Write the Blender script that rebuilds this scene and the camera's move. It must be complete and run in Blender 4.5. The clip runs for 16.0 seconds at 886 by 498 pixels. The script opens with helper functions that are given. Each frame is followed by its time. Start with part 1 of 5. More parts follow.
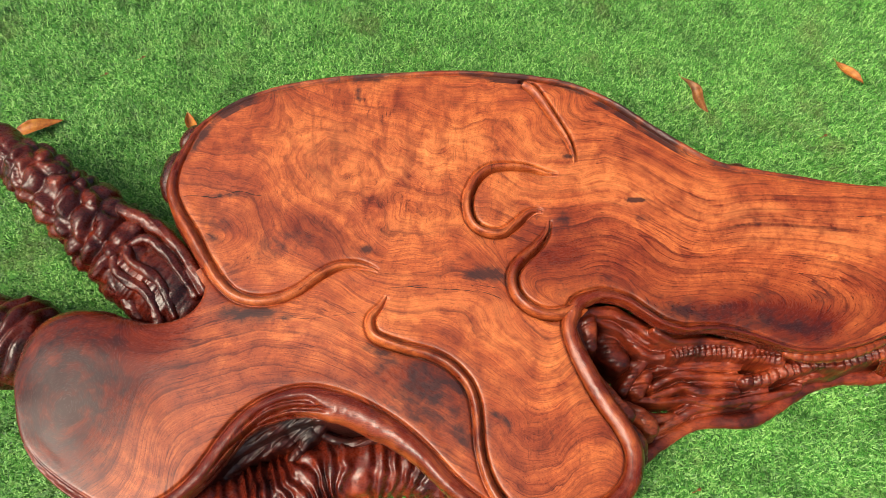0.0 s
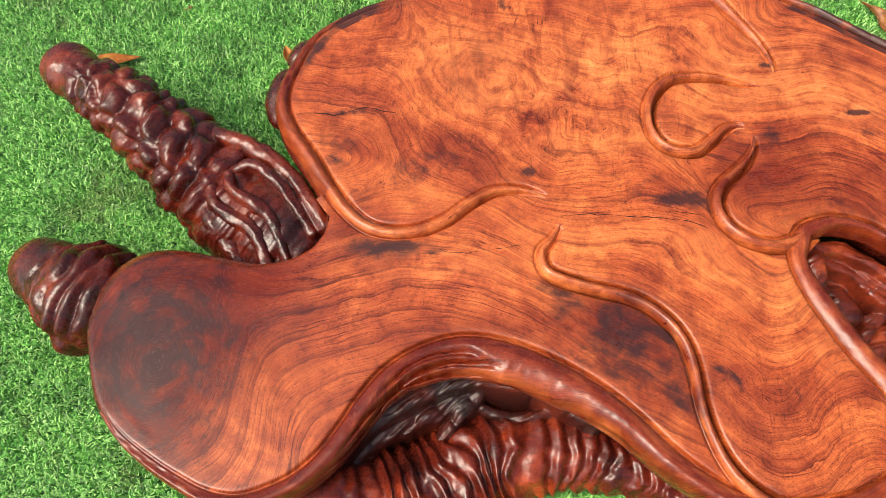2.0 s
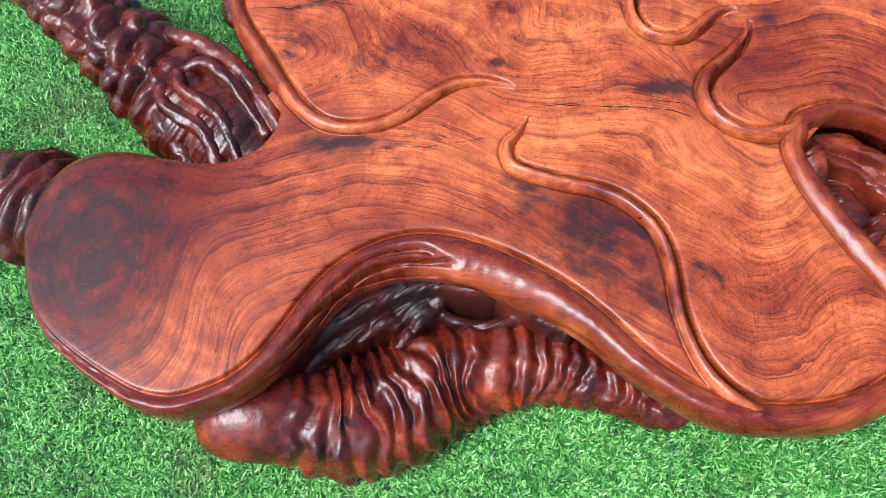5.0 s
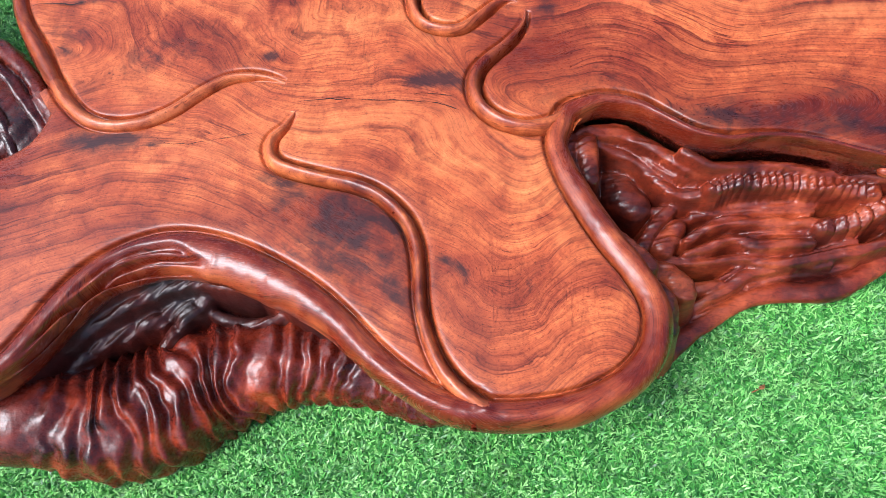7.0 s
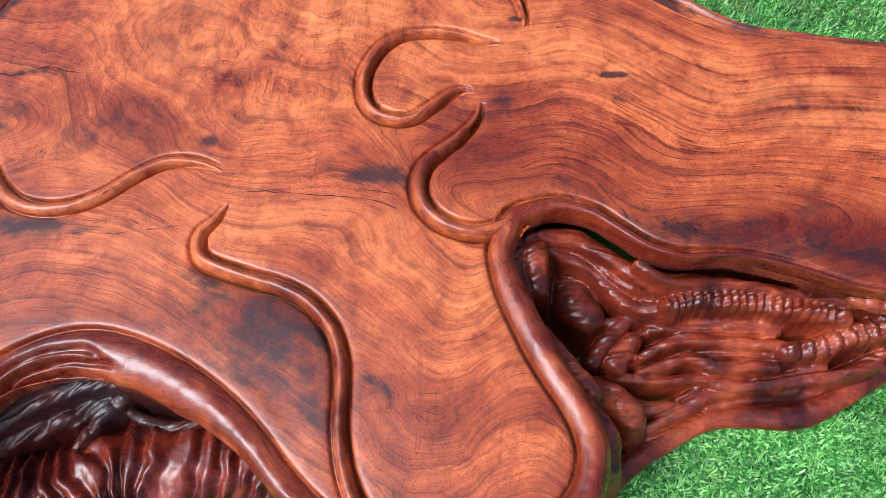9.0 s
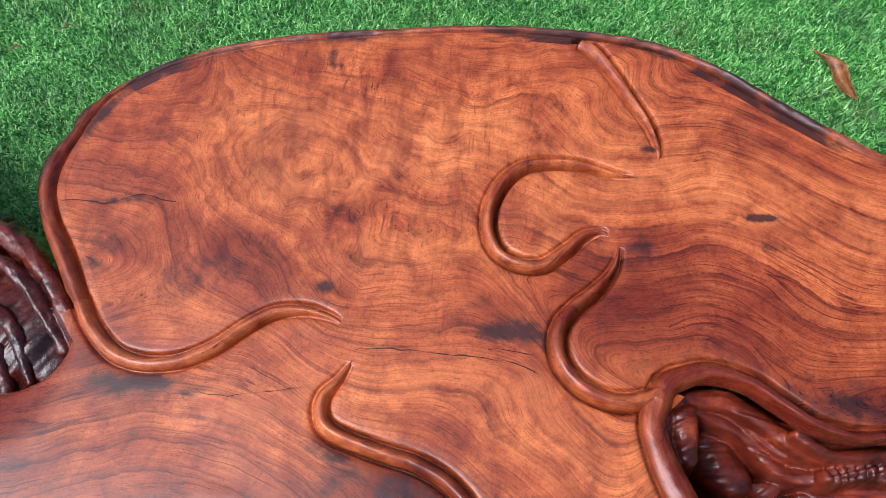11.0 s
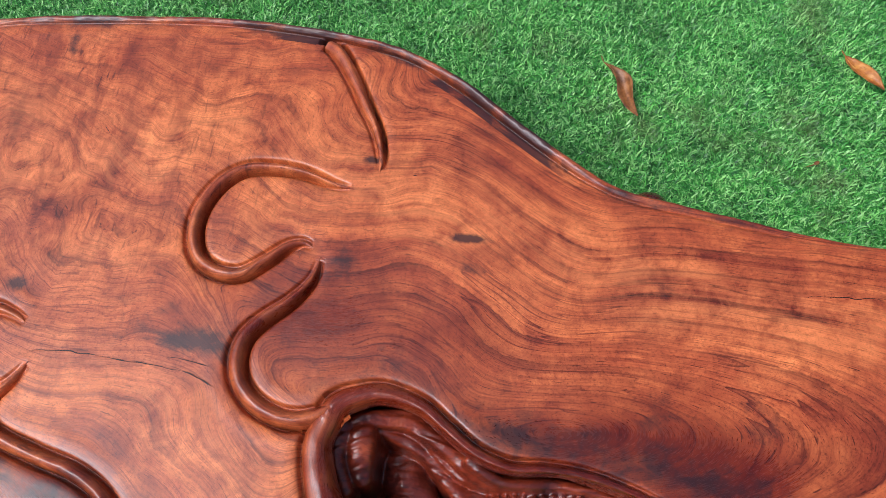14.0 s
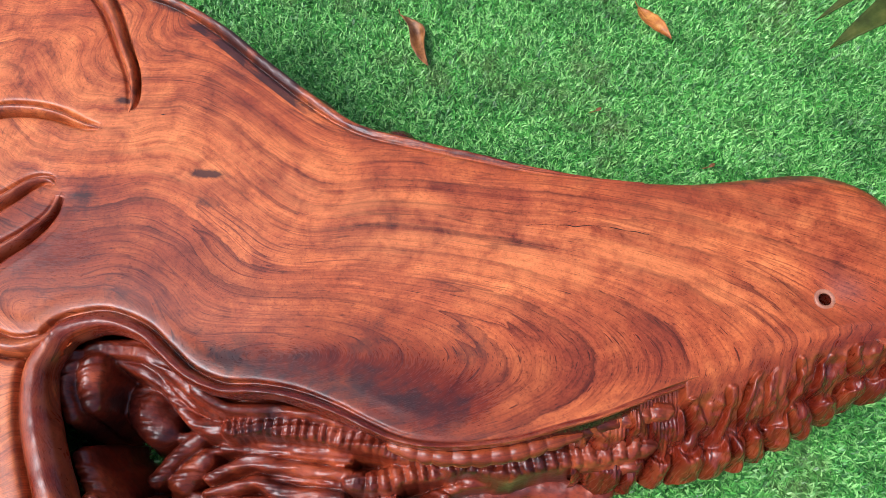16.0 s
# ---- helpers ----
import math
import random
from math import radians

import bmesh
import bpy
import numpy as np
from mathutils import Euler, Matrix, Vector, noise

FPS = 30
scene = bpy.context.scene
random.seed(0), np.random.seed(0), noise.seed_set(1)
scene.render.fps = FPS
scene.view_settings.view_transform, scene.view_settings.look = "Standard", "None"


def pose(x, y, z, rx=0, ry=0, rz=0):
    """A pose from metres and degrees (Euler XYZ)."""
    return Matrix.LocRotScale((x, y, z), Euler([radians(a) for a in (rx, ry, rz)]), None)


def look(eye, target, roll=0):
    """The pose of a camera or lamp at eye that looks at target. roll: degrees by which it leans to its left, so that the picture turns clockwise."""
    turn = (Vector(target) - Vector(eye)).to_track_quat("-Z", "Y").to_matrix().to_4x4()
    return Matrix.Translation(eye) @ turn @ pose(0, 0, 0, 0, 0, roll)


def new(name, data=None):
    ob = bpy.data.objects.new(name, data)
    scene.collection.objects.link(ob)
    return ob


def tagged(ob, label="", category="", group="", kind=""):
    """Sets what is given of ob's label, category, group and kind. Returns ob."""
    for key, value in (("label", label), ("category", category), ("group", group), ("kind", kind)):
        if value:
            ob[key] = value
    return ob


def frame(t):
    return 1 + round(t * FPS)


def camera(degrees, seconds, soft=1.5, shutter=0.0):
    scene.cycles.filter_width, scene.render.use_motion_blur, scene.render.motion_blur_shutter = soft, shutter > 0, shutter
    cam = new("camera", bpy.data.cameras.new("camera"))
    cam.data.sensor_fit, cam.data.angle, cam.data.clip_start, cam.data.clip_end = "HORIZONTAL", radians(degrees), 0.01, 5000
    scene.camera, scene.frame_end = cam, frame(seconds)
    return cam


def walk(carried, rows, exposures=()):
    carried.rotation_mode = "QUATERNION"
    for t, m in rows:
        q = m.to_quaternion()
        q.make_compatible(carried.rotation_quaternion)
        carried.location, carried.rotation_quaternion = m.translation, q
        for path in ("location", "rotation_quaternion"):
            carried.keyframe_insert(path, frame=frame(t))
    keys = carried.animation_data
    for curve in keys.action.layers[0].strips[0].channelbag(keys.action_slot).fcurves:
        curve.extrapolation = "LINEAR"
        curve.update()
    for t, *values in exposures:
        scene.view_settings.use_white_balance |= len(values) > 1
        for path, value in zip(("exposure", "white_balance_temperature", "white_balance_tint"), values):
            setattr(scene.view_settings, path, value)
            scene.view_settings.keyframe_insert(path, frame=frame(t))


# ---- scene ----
cam = camera(62.0, 16.0, soft=0.8)
PATH = [
    (0, (0.116, 0.088, 1.543), (0.122, 0.767, -0.338), 2.5),
    (0.5, (0.031, 0.048, 1.446), (0.006, 0.785, -0.413), 1.0),
    (1, (-0.042, 0.007, 1.338), (-0.087, 0.809, -0.494), 0.6),
    (1.5, (-0.099, -0.013, 1.252), (-0.137, 0.807, -0.573), 0.6),
    (2, (-0.138, -0.034, 1.172), (-0.172, 0.827, -0.633), -0.6),
    (2.5, (-0.164, -0.058, 1.109), (-0.205, 0.807, -0.693), -1.9),
    (3, (-0.172, -0.086, 1.075), (-0.229, 0.782, -0.725), -2.8),
    (3.2, (-0.175, -0.091, 1.068), (-0.237, 0.78, -0.731), -3.0),
    (5.3, (0.01, -0.097, 1.039), (-0.131, 0.685, -0.796), -8.2),
    (5.5, (0.035, -0.094, 1.031), (-0.104, 0.68, -0.808), -8.1),
    (6, (0.114, -0.095, 1.027), (-0.022, 0.681, -0.812), -8.2),
    (6.5, (0.195, -0.094, 1.027), (0.061, 0.679, -0.813), -8.5),
    (7, (0.279, -0.077, 1.022), (0.152, 0.707, -0.814), -8.2),
    (7.5, (0.356, -0.056, 1.02), (0.228, 0.73, -0.815), -8.7),
    (8, (0.393, -0.033, 1.023), (0.262, 0.748, -0.813), -9.3),
    (8.5, (0.405, 0.011, 1.031), (0.244, 0.8, -0.8), -10.5),
    (9, (0.373, 0.061, 1.006), (0.198, 0.88, -0.81), -8.3),
    (9.5, (0.302, 0.141, 1.02), (0.148, 0.958, -0.799), -7.0),
    (10, (0.219, 0.184, 1.04), (0.063, 1.013, -0.773), -7.3),
    (10.2, (0.184, 0.197, 1.036), (0.018, 1.022, -0.778), -7.8),
    (12.3, (0.22, 0.326, 1.029), (0.074, 1.074, -0.82), -4.6),
    (12.5, (0.265, 0.324, 1.027), (0.115, 1.061, -0.826), -4.0),
    (13, (0.36, 0.347, 1.034), (0.212, 1.064, -0.828), -3.5),
    (13.5, (0.442, 0.357, 1.032), (0.302, 1.076, -0.83), -3.0),
    (14, (0.53, 0.353, 1.026), (0.405, 1.076, -0.834), -2.4),
    (14.5, (0.6, 0.344, 1.025), (0.489, 1.078, -0.833), -1.0),
    (15, (0.679, 0.333, 1.008), (0.568, 1.06, -0.852), -1.2),
    (15.5, (0.771, 0.332, 1.011), (0.656, 1.054, -0.851), -1.8),
    (16, (0.856, 0.31, 1.013), (0.745, 1.032, -0.849), -2.0),
]
walk(cam, [(t, look(eye, target, roll)) for t, eye, target, roll in PATH],
     exposures=[(0.0, 0.34, 7300, 8), (1.0, 0.46, 7300, 8), (3.0, 0.66, 6700, 9), (5.3, 0.66, 5500, 10), (8.0, 0.74, 5500, 10), (8.5, 0.62, 5500, 10), (9.0, 0.46, 5500, 10), (9.5, 0.40, 5500, 10), (10.0, 0.20, 5500, 10), (12.3, 0.10, 5500, 10), (13.0, -0.04, 5500, 10), (13.5, -0.12, 5500, 10), (14.0, 0.06, 5500, 10), (15.0, 0.18, 5500, 10), (16.0, 0.32, 5600, 10)])

# ---- world, sun, exposure ----
SUN_ELEVATION, SUN_AZIMUTH = 55.0, 243.0
world = bpy.data.worlds.new("sky")
scene.world = world
world.use_nodes = True
wn = world.node_tree.nodes
sky = wn.new("ShaderNodeTexSky")
sky.sky_type = "NISHITA"
sky.sun_disc = False
sky.sun_elevation = radians(SUN_ELEVATION)
sky.sun_rotation = radians(SUN_AZIMUTH)
sky.dust_density = 6.0
sky.air_density = 0.7
sky.ozone_density = 0.3
world.node_tree.links.new(sky.outputs[0], wn["Background"].inputs[0])
wn["Background"].inputs[1].default_value = 0.13
sun = new("sun", bpy.data.lights.new("sun", "SUN"))
sun.data.energy = 1.6
sun.data.angle = radians(30)
sun.data.color = (1.0, 0.96, 0.9)
az, el = radians(SUN_AZIMUTH), radians(SUN_ELEVATION)
sun.matrix_world = look((math.sin(az) * math.cos(el) * 9, math.cos(az) * math.cos(el) * 9, math.sin(el) * 9), (0, 0, 0))


# ---- numeric helpers ----
def vnoise(x, y, z=0.0, seed=0):
    """Smooth lattice noise in -1..1 over arrays."""
    x, y, z = np.broadcast_arrays(np.asarray(x, float), np.asarray(y, float), np.asarray(z, float))
    ix, iy, iz = np.floor(x).astype(np.int64), np.floor(y).astype(np.int64), np.floor(z).astype(np.int64)
    fx, fy, fz = x - ix, y - iy, z - iz
    fx, fy, fz = (f * f * f * (f * (f * 6 - 15) + 10) for f in (fx, fy, fz))

    def corner(a, b, c):
        h = (a * 374761393 + b * 668265263 + c * 2147483647 + seed * 1274126177) & 0xFFFFFFFF
        h = ((h ^ (h >> 13)) * 1274126177) & 0xFFFFFFFF
        h = ((h ^ (h >> 16)) * 2246822519) & 0xFFFFFFFF
        return ((h ^ (h >> 15)) & 0xFFFF) / 32767.5 - 1

    out = 0
    for dx in (0, 1):
        for dy in (0, 1):
            for dz in (0, 1):
                out = out + corner(ix + dx, iy + dy, iz + dz) * (fx if dx else 1 - fx) * (fy if dy else 1 - fy) * (fz if dz else 1 - fz)
    return out


def fractal(x, y, z=0.0, octaves=3, seed=0):
    total, gain = 0, 1.0
    for k in range(octaves):
        total = total + vnoise(x * 2 ** k, y * 2 ** k, z * 2 ** k, seed + k) * gain
        gain *= 0.5
    return total / 1.75


def spline(points, step=0.003, closed=False):
    """A smooth line through control points, sampled at even steps."""
    p = np.array(points, float)
    n = len(p)
    if closed:
        p = np.vstack([p[-1], p, p[0], p[1]])
    else:
        p = np.vstack([2 * p[0] - p[1], p, 2 * p[-1] - p[-2]])
    dense = []
    u = np.linspace(0, 1, 24, endpoint=False)[:, None]
    for i in range(1, len(p) - 2):
        a, b, c, d = p[i - 1], p[i], p[i + 1], p[i + 2]
        dense.append(0.5 * (2 * b + (c - a) * u + (2 * a - 5 * b + 4 * c - d) * u ** 2 + (3 * b - a - 3 * c + d) * u ** 3))
    dense = np.vstack(dense + [p[-2][None]])
    length = np.concatenate([[0], np.cumsum(np.linalg.norm(np.diff(dense[:, :2], axis=0), axis=1))])
    at = np.linspace(0, length[-1], max(4, int(length[-1] / step) + 1))
    return np.stack([np.interp(at, length, dense[:, k]) for k in range(p.shape[1])], 1)


def mesh_of(name, verts, faces, smooth=True):
    me = bpy.data.meshes.new(name)
    verts = np.asarray(verts, np.float32)
    faces = np.asarray(faces, np.int32)
    k = faces.shape[1]
    me.vertices.add(len(verts))
    me.vertices.foreach_set("co", verts.ravel())
    me.loops.add(faces.size)
    me.loops.foreach_set("vertex_index", faces.ravel())
    me.polygons.add(len(faces))
    me.polygons.foreach_set("loop_start", np.arange(0, faces.size, k, dtype=np.int32))
    me.polygons.foreach_set("loop_total", np.full(len(faces), k, np.int32))
    me.update(calc_edges=True)
    me.validate()
    if smooth:
        me.polygons.foreach_set("use_smooth", np.ones(len(me.polygons), bool))
    return me


def part(name, me, material, parent=None, label=""):
    ob = new(name, me)
    if material:
        me.materials.append(material)
    if parent:
        ob.parent = parent
    if label:
        tagged(ob, label)
    return ob


def grid_faces(nu, nv, wrap=False):
    i = np.arange(nu - 1)[:, None] * nv
    j = np.arange(nv if wrap else nv - 1)[None, :]
    j2 = (j + 1) % nv
    return np.stack([(i + j).ravel(), (i + j2).ravel(), (i + nv + j2).ravel(), (i + nv + j).ravel()], 1)


def tube(name, points, material, parent, label="", flat=1.0, around=24, step=0.003, bump=None, seed=0, rough=0.05, tip=(True, True), rough_size=0.02, tone=0.0, stained=None):
    """A rounded strand through points (x, y, z, radius). bump(s, angle, length) gives a factor on the radius."""
    p = spline(points, step)
    n = len(p)
    s = np.concatenate([[0], np.cumsum(np.linalg.norm(np.diff(p[:, :3], axis=0), axis=1))])
    t = np.gradient(p[:, :3], axis=0)
    t /= np.linalg.norm(t, axis=1)[:, None] + 1e-9
    side = np.cross(t, (0, 0, 1))
    side /= np.linalg.norm(side, axis=1)[:, None] + 1e-9
    up = np.cross(side, t)
    a = np.linspace(0, 2 * math.pi, around, endpoint=False)
    r = p[:, 3].copy()
    for end, used in ((s, tip[0]), (s[-1] - s, tip[1])):
        if used:
            k = np.clip(end / np.maximum(r, 0.003), 0, 1)
            r = r * np.sqrt(np.clip(1 - (1 - k) ** 2, 0.0004, 1))
    S, A = np.meshgrid(s, a, indexing="ij")
    f = 1 + rough * fractal(S / rough_size, np.cos(A) * 1.3 + seed, np.sin(A) * 1.3, 3, seed)
    if bump is not None:
        f = f * bump(S, A, s[-1])
    R = r[:, None] * f
    v = p[:, None, :3] + side[:, None] * (np.cos(A) * R)[..., None] + up[:, None] * (np.sin(A) * R * flat)[..., None]
    me = mesh_of(name, v.reshape(-1, 3), grid_faces(n, around, True))
    figure(me, (1.0 + 0.1 * seed + np.abs(A - math.pi) * 0.012).ravel(), (stained(v[..., 0], v[..., 1]).ravel() if stained else 0.0), 0.0, tone)
    return part(name, me, material, parent, label)


def figure(me, grain, stain=0.0, curl=0.0, tone=0.0, pale=0.0):
    """Stores the run of the grain and the colour of the wood on a mesh."""
    for label, values in (("grain", grain), ("stain", stain), ("curl", curl), ("tone", tone), ("pale", pale)):
        values = np.clip(np.broadcast_to(values, len(me.vertices)), 0, 9)
        me.attributes.new(label, "FLOAT", "POINT").data.foreach_set("value", np.ascontiguousarray(values, np.float32))


def from_top(x, y, maps=None):
    """The top's figure (grain, stain, curl, tone, pale) at places on the plan."""
    u, v = np.clip((x - gx[0]) / STEP, 0, len(gx) - 2), np.clip((y - gy[0]) / STEP, 0, len(gy) - 2)
    i, j = u.astype(int), v.astype(int)
    a, c = u - i, v - j
    return [f[i, j] * (1 - a) * (1 - c) + f[i + 1, j] * a * (1 - c) + f[i, j + 1] * (1 - a) * c + f[i + 1, j + 1] * a * c for f in (maps or TOP_FIGURE)]


RIDGES = []


def groove(e, deep):
    """Height of the carved groove at e metres outside a ridge's foot: steep on the ridge's side, easing out to the face."""
    d = np.asarray(e, float) - 0.0018
    steep = np.exp(-np.abs(d / 0.0025) ** 3.0)
    ease = np.where(d < 0, steep, np.exp(-(np.clip(d, 0, None) / 0.0056) ** 1.6))
    return -deep * (0.84 * steep + 0.16 * ease)


def ridge_line(points, w, high, deep, step=0.0022):
    """Notes a carved ridge: its line with radius, crest height and depth of groove, for the others to join."""
    p = spline([(x, y, r, c, q) for (x, y), r, c, q in zip(points, widths(points, w), widths(points, high), widths(points, deep))], step)
    RIDGES.append(p)
    return len(RIDGES) - 1


def joined(number, x, y, own, h, low):
    """Height of a ridge's sheet where it meets the others: swellings melt together, grooves run round the outside of both.
    own: distance over radius; h: its swelling, low: its groove."""
    z = np.where(own < 1, h, low)
    for k, p in enumerate(RIDGES):
        if k == number:
            continue
        box = (x > p[:, 0].min() - 0.04) & (x < p[:, 0].max() + 0.04) & (y > p[:, 1].min() - 0.04) & (y < p[:, 1].max() + 0.04)
        ii = np.flatnonzero(box.ravel())
        fx, fy = x.ravel(), y.ravel()
        zf, of = z.ravel().copy(), own.ravel()
        for part_ in np.array_split(ii, max(1, len(ii) // 4000)):
            if not len(part_):
                continue
            d2 = (fx[part_, None] - p[None, ::2, 0]) ** 2 + (fy[part_, None] - p[None, ::2, 1]) ** 2
            at = d2.argmin(1)
            d, q = np.sqrt(d2[np.arange(len(part_)), at]), p[::2][at]
            n2 = d / q[:, 2]
            foot = -groove(0.0, q[:, 4])
            h2 = np.where(n2 < 1, (q[:, 3] + foot) * np.clip(1 - n2 ** 2, 0, 1) ** 0.72 - foot, -0.05)
            mine, o = zf[part_], of[part_]
            both = np.maximum(mine, h2) + 0.0015 * np.exp(-np.abs(mine - h2) / 0.0025)
            inside_ = np.where(n2 < 1, both - 0.004 * smooth(0.0, 0.12, o - n2), mine)
            outside_ = np.where(n2 < 1, -0.025, np.minimum(mine, groove(d - q[:, 2], q[:, 4])))
            zf[part_] = np.where(o < 1, inside_, outside_)
        z = zf.reshape(z.shape)
    return z


OUT = np.array([0.0006, 0.0015, 0.0026, 0.0034, 0.0042, 0.0052, 0.0070, 0.0092, 0.0122, 0.0165])


def ribbon(name, number, material, parent, label="", seed=0, tone=0.0, fade=0.03, tail=0.03):
    """A carved ridge on a flat face: a rounded swelling between two grooves, with flanges that lie flush on the face."""
    p = RIDGES[number]
    t = np.gradient(p[:, :2], axis=0)
    t /= np.linalg.norm(t, axis=1)[:, None] + 1e-9
    side = np.stack([t[:, 1], -t[:, 0]], 1)
    s = np.arange(len(p)) * 0.0022
    half = np.array([0.0, 0.2, 0.4, 0.58, 0.74, 0.85, 0.92, 0.97, 0.999])
    n = np.concatenate([half, 1 + np.arange(1, 11)])
    sign = np.concatenate([-np.ones(len(n) - 1), np.ones(len(n))])
    n = np.concatenate([n[:0:-1], n])
    out = np.concatenate([np.zeros(len(half)), OUT])
    out = np.concatenate([out[:0:-1], out])
    S, N = np.meshgrid(s, n, indexing="ij")
    r = p[:, 2][:, None]
    body = N < 1
    across = sign * (np.minimum(N, 1) * r + out)
    U = sign * np.minimum(N, 1)
    skew = 0.25 * vnoise(S / 0.09, 0.5, 0, seed)
    V = np.clip(U + skew * np.clip(1 - U ** 2, 0, 1), -1, 1)
    ends = np.clip(np.minimum(S / 0.045 if fade > 0 else 1.0, (s[-1] - S) / 0.045 if tail > 0 else 1.0), 0, 1) ** 0.8
    facing = sign * (side @ np.array([0.9, -0.44]))[:, None]
    deep = p[:, 4][:, None] * ends * (0.72 + 0.42 * facing) * np.clip(0.95 + 0.4 * vnoise(S / 0.07, sign * 2, 0, seed + 4), 0.3, 1.4)
    rise = p[:, 3][:, None] * (np.clip(S / fade, 0.1, 1) if fade > 0 else 1.0) * (np.clip((s[-1] - S) / tail, 0.1, 1) if tail > 0 else smooth(-0.008, 0.028, s[-1] - S)) * (1 + 0.16 * vnoise(S / 0.05, 1.5, 0, seed + 1))
    foot = -groove(0.0, deep)
    h = (rise + foot) * np.clip(1 - V ** 2, 0, 1) ** 0.72 - foot + 0.0005 * fractal(S / 0.012, U * 2, 0, 2, seed)
    P = np.empty((*S.shape, 3))
    P[..., :2] = p[:, None, :2] + side[:, None] * across[..., None]
    P[..., 2] = TOP + 0.00012 + 0.00005 * number + from_top(P[..., 0], P[..., 1], [FACE])[0] * (np.clip(N, 0, 1) ** 2) * smooth(0.0, 0.02, from_top(P[..., 0], P[..., 1], [EDGE])[0]) + joined(number, P[..., 0], P[..., 1], N, h, groove(out + 0 * S, deep))
    me = mesh_of(name, P.reshape(-1, 3), grid_faces(len(p), len(n))[:, ::-1])
    g, st, cu, to, pa = from_top(P[..., 0], P[..., 1])
    ridge = smooth(1.02, 0.9, N)
    own = 1.0 + 0.13 * seed + across * 0.9 + 0.05 * S + 0.006 * vnoise(S / 0.05, U, 0, seed + 21)
    bands = 0.34 * vnoise(S / 0.030, 0.5 + U * 0.4, 0, seed + 12) + 0.22 * vnoise(S / 0.011, U, 0, seed + 13)
    figure(me, (g * (1 - ridge) + own * ridge).ravel(), (st * (1 - 0.5 * ridge)).ravel(), cu.ravel(), np.clip(to * (1 - 0.5 * ridge) + ridge * (tone + bands), 0, 1).ravel(), (pa * (1 - ridge) + ridge * np.clip(0.30 - 1.2 * bands, 0, 0.7)).ravel())
    return part(name, me, material, parent, label)


def P0(p, inward, across):
    """Plan places of a strip."""
    return p[:, None, :2] + inward[:, None] * across[..., None]


def rim_strip(name, number, outer, material, label="", seed=0, tone=0.4, drop=(0.06, 0.06), z=0.195, stained=None, slots=None):
    """A carved rim along a line run clockwise: flange, groove, gentle inner slope up to a crest, then a rounded fall outside."""
    p = RIDGES[number]
    t = np.gradient(p[:, :2], axis=0)
    t /= np.linalg.norm(t, axis=1)[:, None] + 1e-9
    inward = np.stack([t[:, 1], -t[:, 0]], 1)
    s = np.arange(len(p)) * 0.0022
    half = np.array([0.999, 0.97, 0.92, 0.85, 0.74, 0.58, 0.4, 0.2, 0.0])
    falls = -np.linspace(0.04, 1, 34)
    n = np.concatenate([1 + np.arange(10, 0, -1), half, falls])
    out = np.concatenate([OUT[::-1], np.zeros(len(half) + len(falls))])
    S, N = np.meshgrid(s, n, indexing="ij")
    a, c = p[:, 2][:, None], p[:, 3][:, None]
    b = np.interp(S / s[-1], np.linspace(0, 1, len(outer)), outer)
    wave = vnoise(S / 0.06, N * 1.1, 0, seed) + 0.5 * vnoise(S / 0.024, N * 1.7, 0, seed + 30)
    ang = np.clip(-N, 0, 1) * 2.5
    ends = np.clip(np.minimum(S / 0.03, (s[-1] - S) / 0.03), 0, 1)
    deep = p[:, 4][:, None] * ends * np.clip(0.95 + 0.35 * vnoise(S / 0.08, 0.4, 0, seed + 4), 0.3, 1.4)
    across = np.where(N >= 0, a * np.minimum(N, 1) + out, -b * np.sin(ang) * (1 + 0.12 * wave))
    foot = -groove(0.0, deep)
    slope = (c + foot) * np.clip(1 - np.clip(N, 0, 1) ** 2, 0, 1) ** 0.72 - foot
    fall = c - (1 - np.cos(ang)) * (np.interp(S / s[-1], np.linspace(0, 1, len(drop)), drop) / 1.8)
    P = np.empty((*S.shape, 3))
    P[..., :2] = p[:, None, :2] + inward[:, None] * across[..., None]
    h = np.where(N >= 0, slope, fall) + 0.0010 * wave * smooth(1.0, 0.5, N) + 0.0009 * fractal(S / 0.012, N * 3, 0, 2, seed + 2) * smooth(1.0, 0.8, N)
    if slots is not None:
        h = h - slots(S / s[-1], N, P0(p, inward, across))
    rise = joined(number, P[..., 0], P[..., 1], np.abs(N), h, groove(out + 0 * S, deep))
    rise = np.where(N < 0, h, rise)
    at = p[:, None, :2] + inward[:, None] * np.maximum(across, a + 0.004)[..., None]
    dip = from_top(at[..., 0], at[..., 1], [FACE])[0] * np.clip(N, 0, 1) ** 2
    P[..., 2] = z + 0.00012 + 0.00005 * number + rise + dip
    me = mesh_of(name, P.reshape(-1, 3), grid_faces(len(p), len(n)))
    at = p[:, None, :2] + inward[:, None] * np.maximum(across, a * 1.1)[..., None]
    g, st, cu, to, pa = from_top(at[..., 0], at[..., 1])
    ridge = smooth(1.02, 0.9, N)
    own = 1.0 + 0.17 * seed + N * 0.03 + 0.10 * S + 0.014 * vnoise(S / 0.10, N, 0, seed + 8)
    patches = 0.32 * vnoise(S / 0.045, N * 1.6, 0, seed + 5) + 0.24 * vnoise(S / 0.016, N * 3, 0, seed + 6)
    shade = np.clip(to * (1 - ridge) + ridge * (np.interp(S / s[-1], np.linspace(0, 1, len(tone)), tone) + patches), 0, 1)
    dark = np.maximum(stained(P[..., 0], P[..., 1], N), st) if stained else st * (1 - 0.6 * ridge)
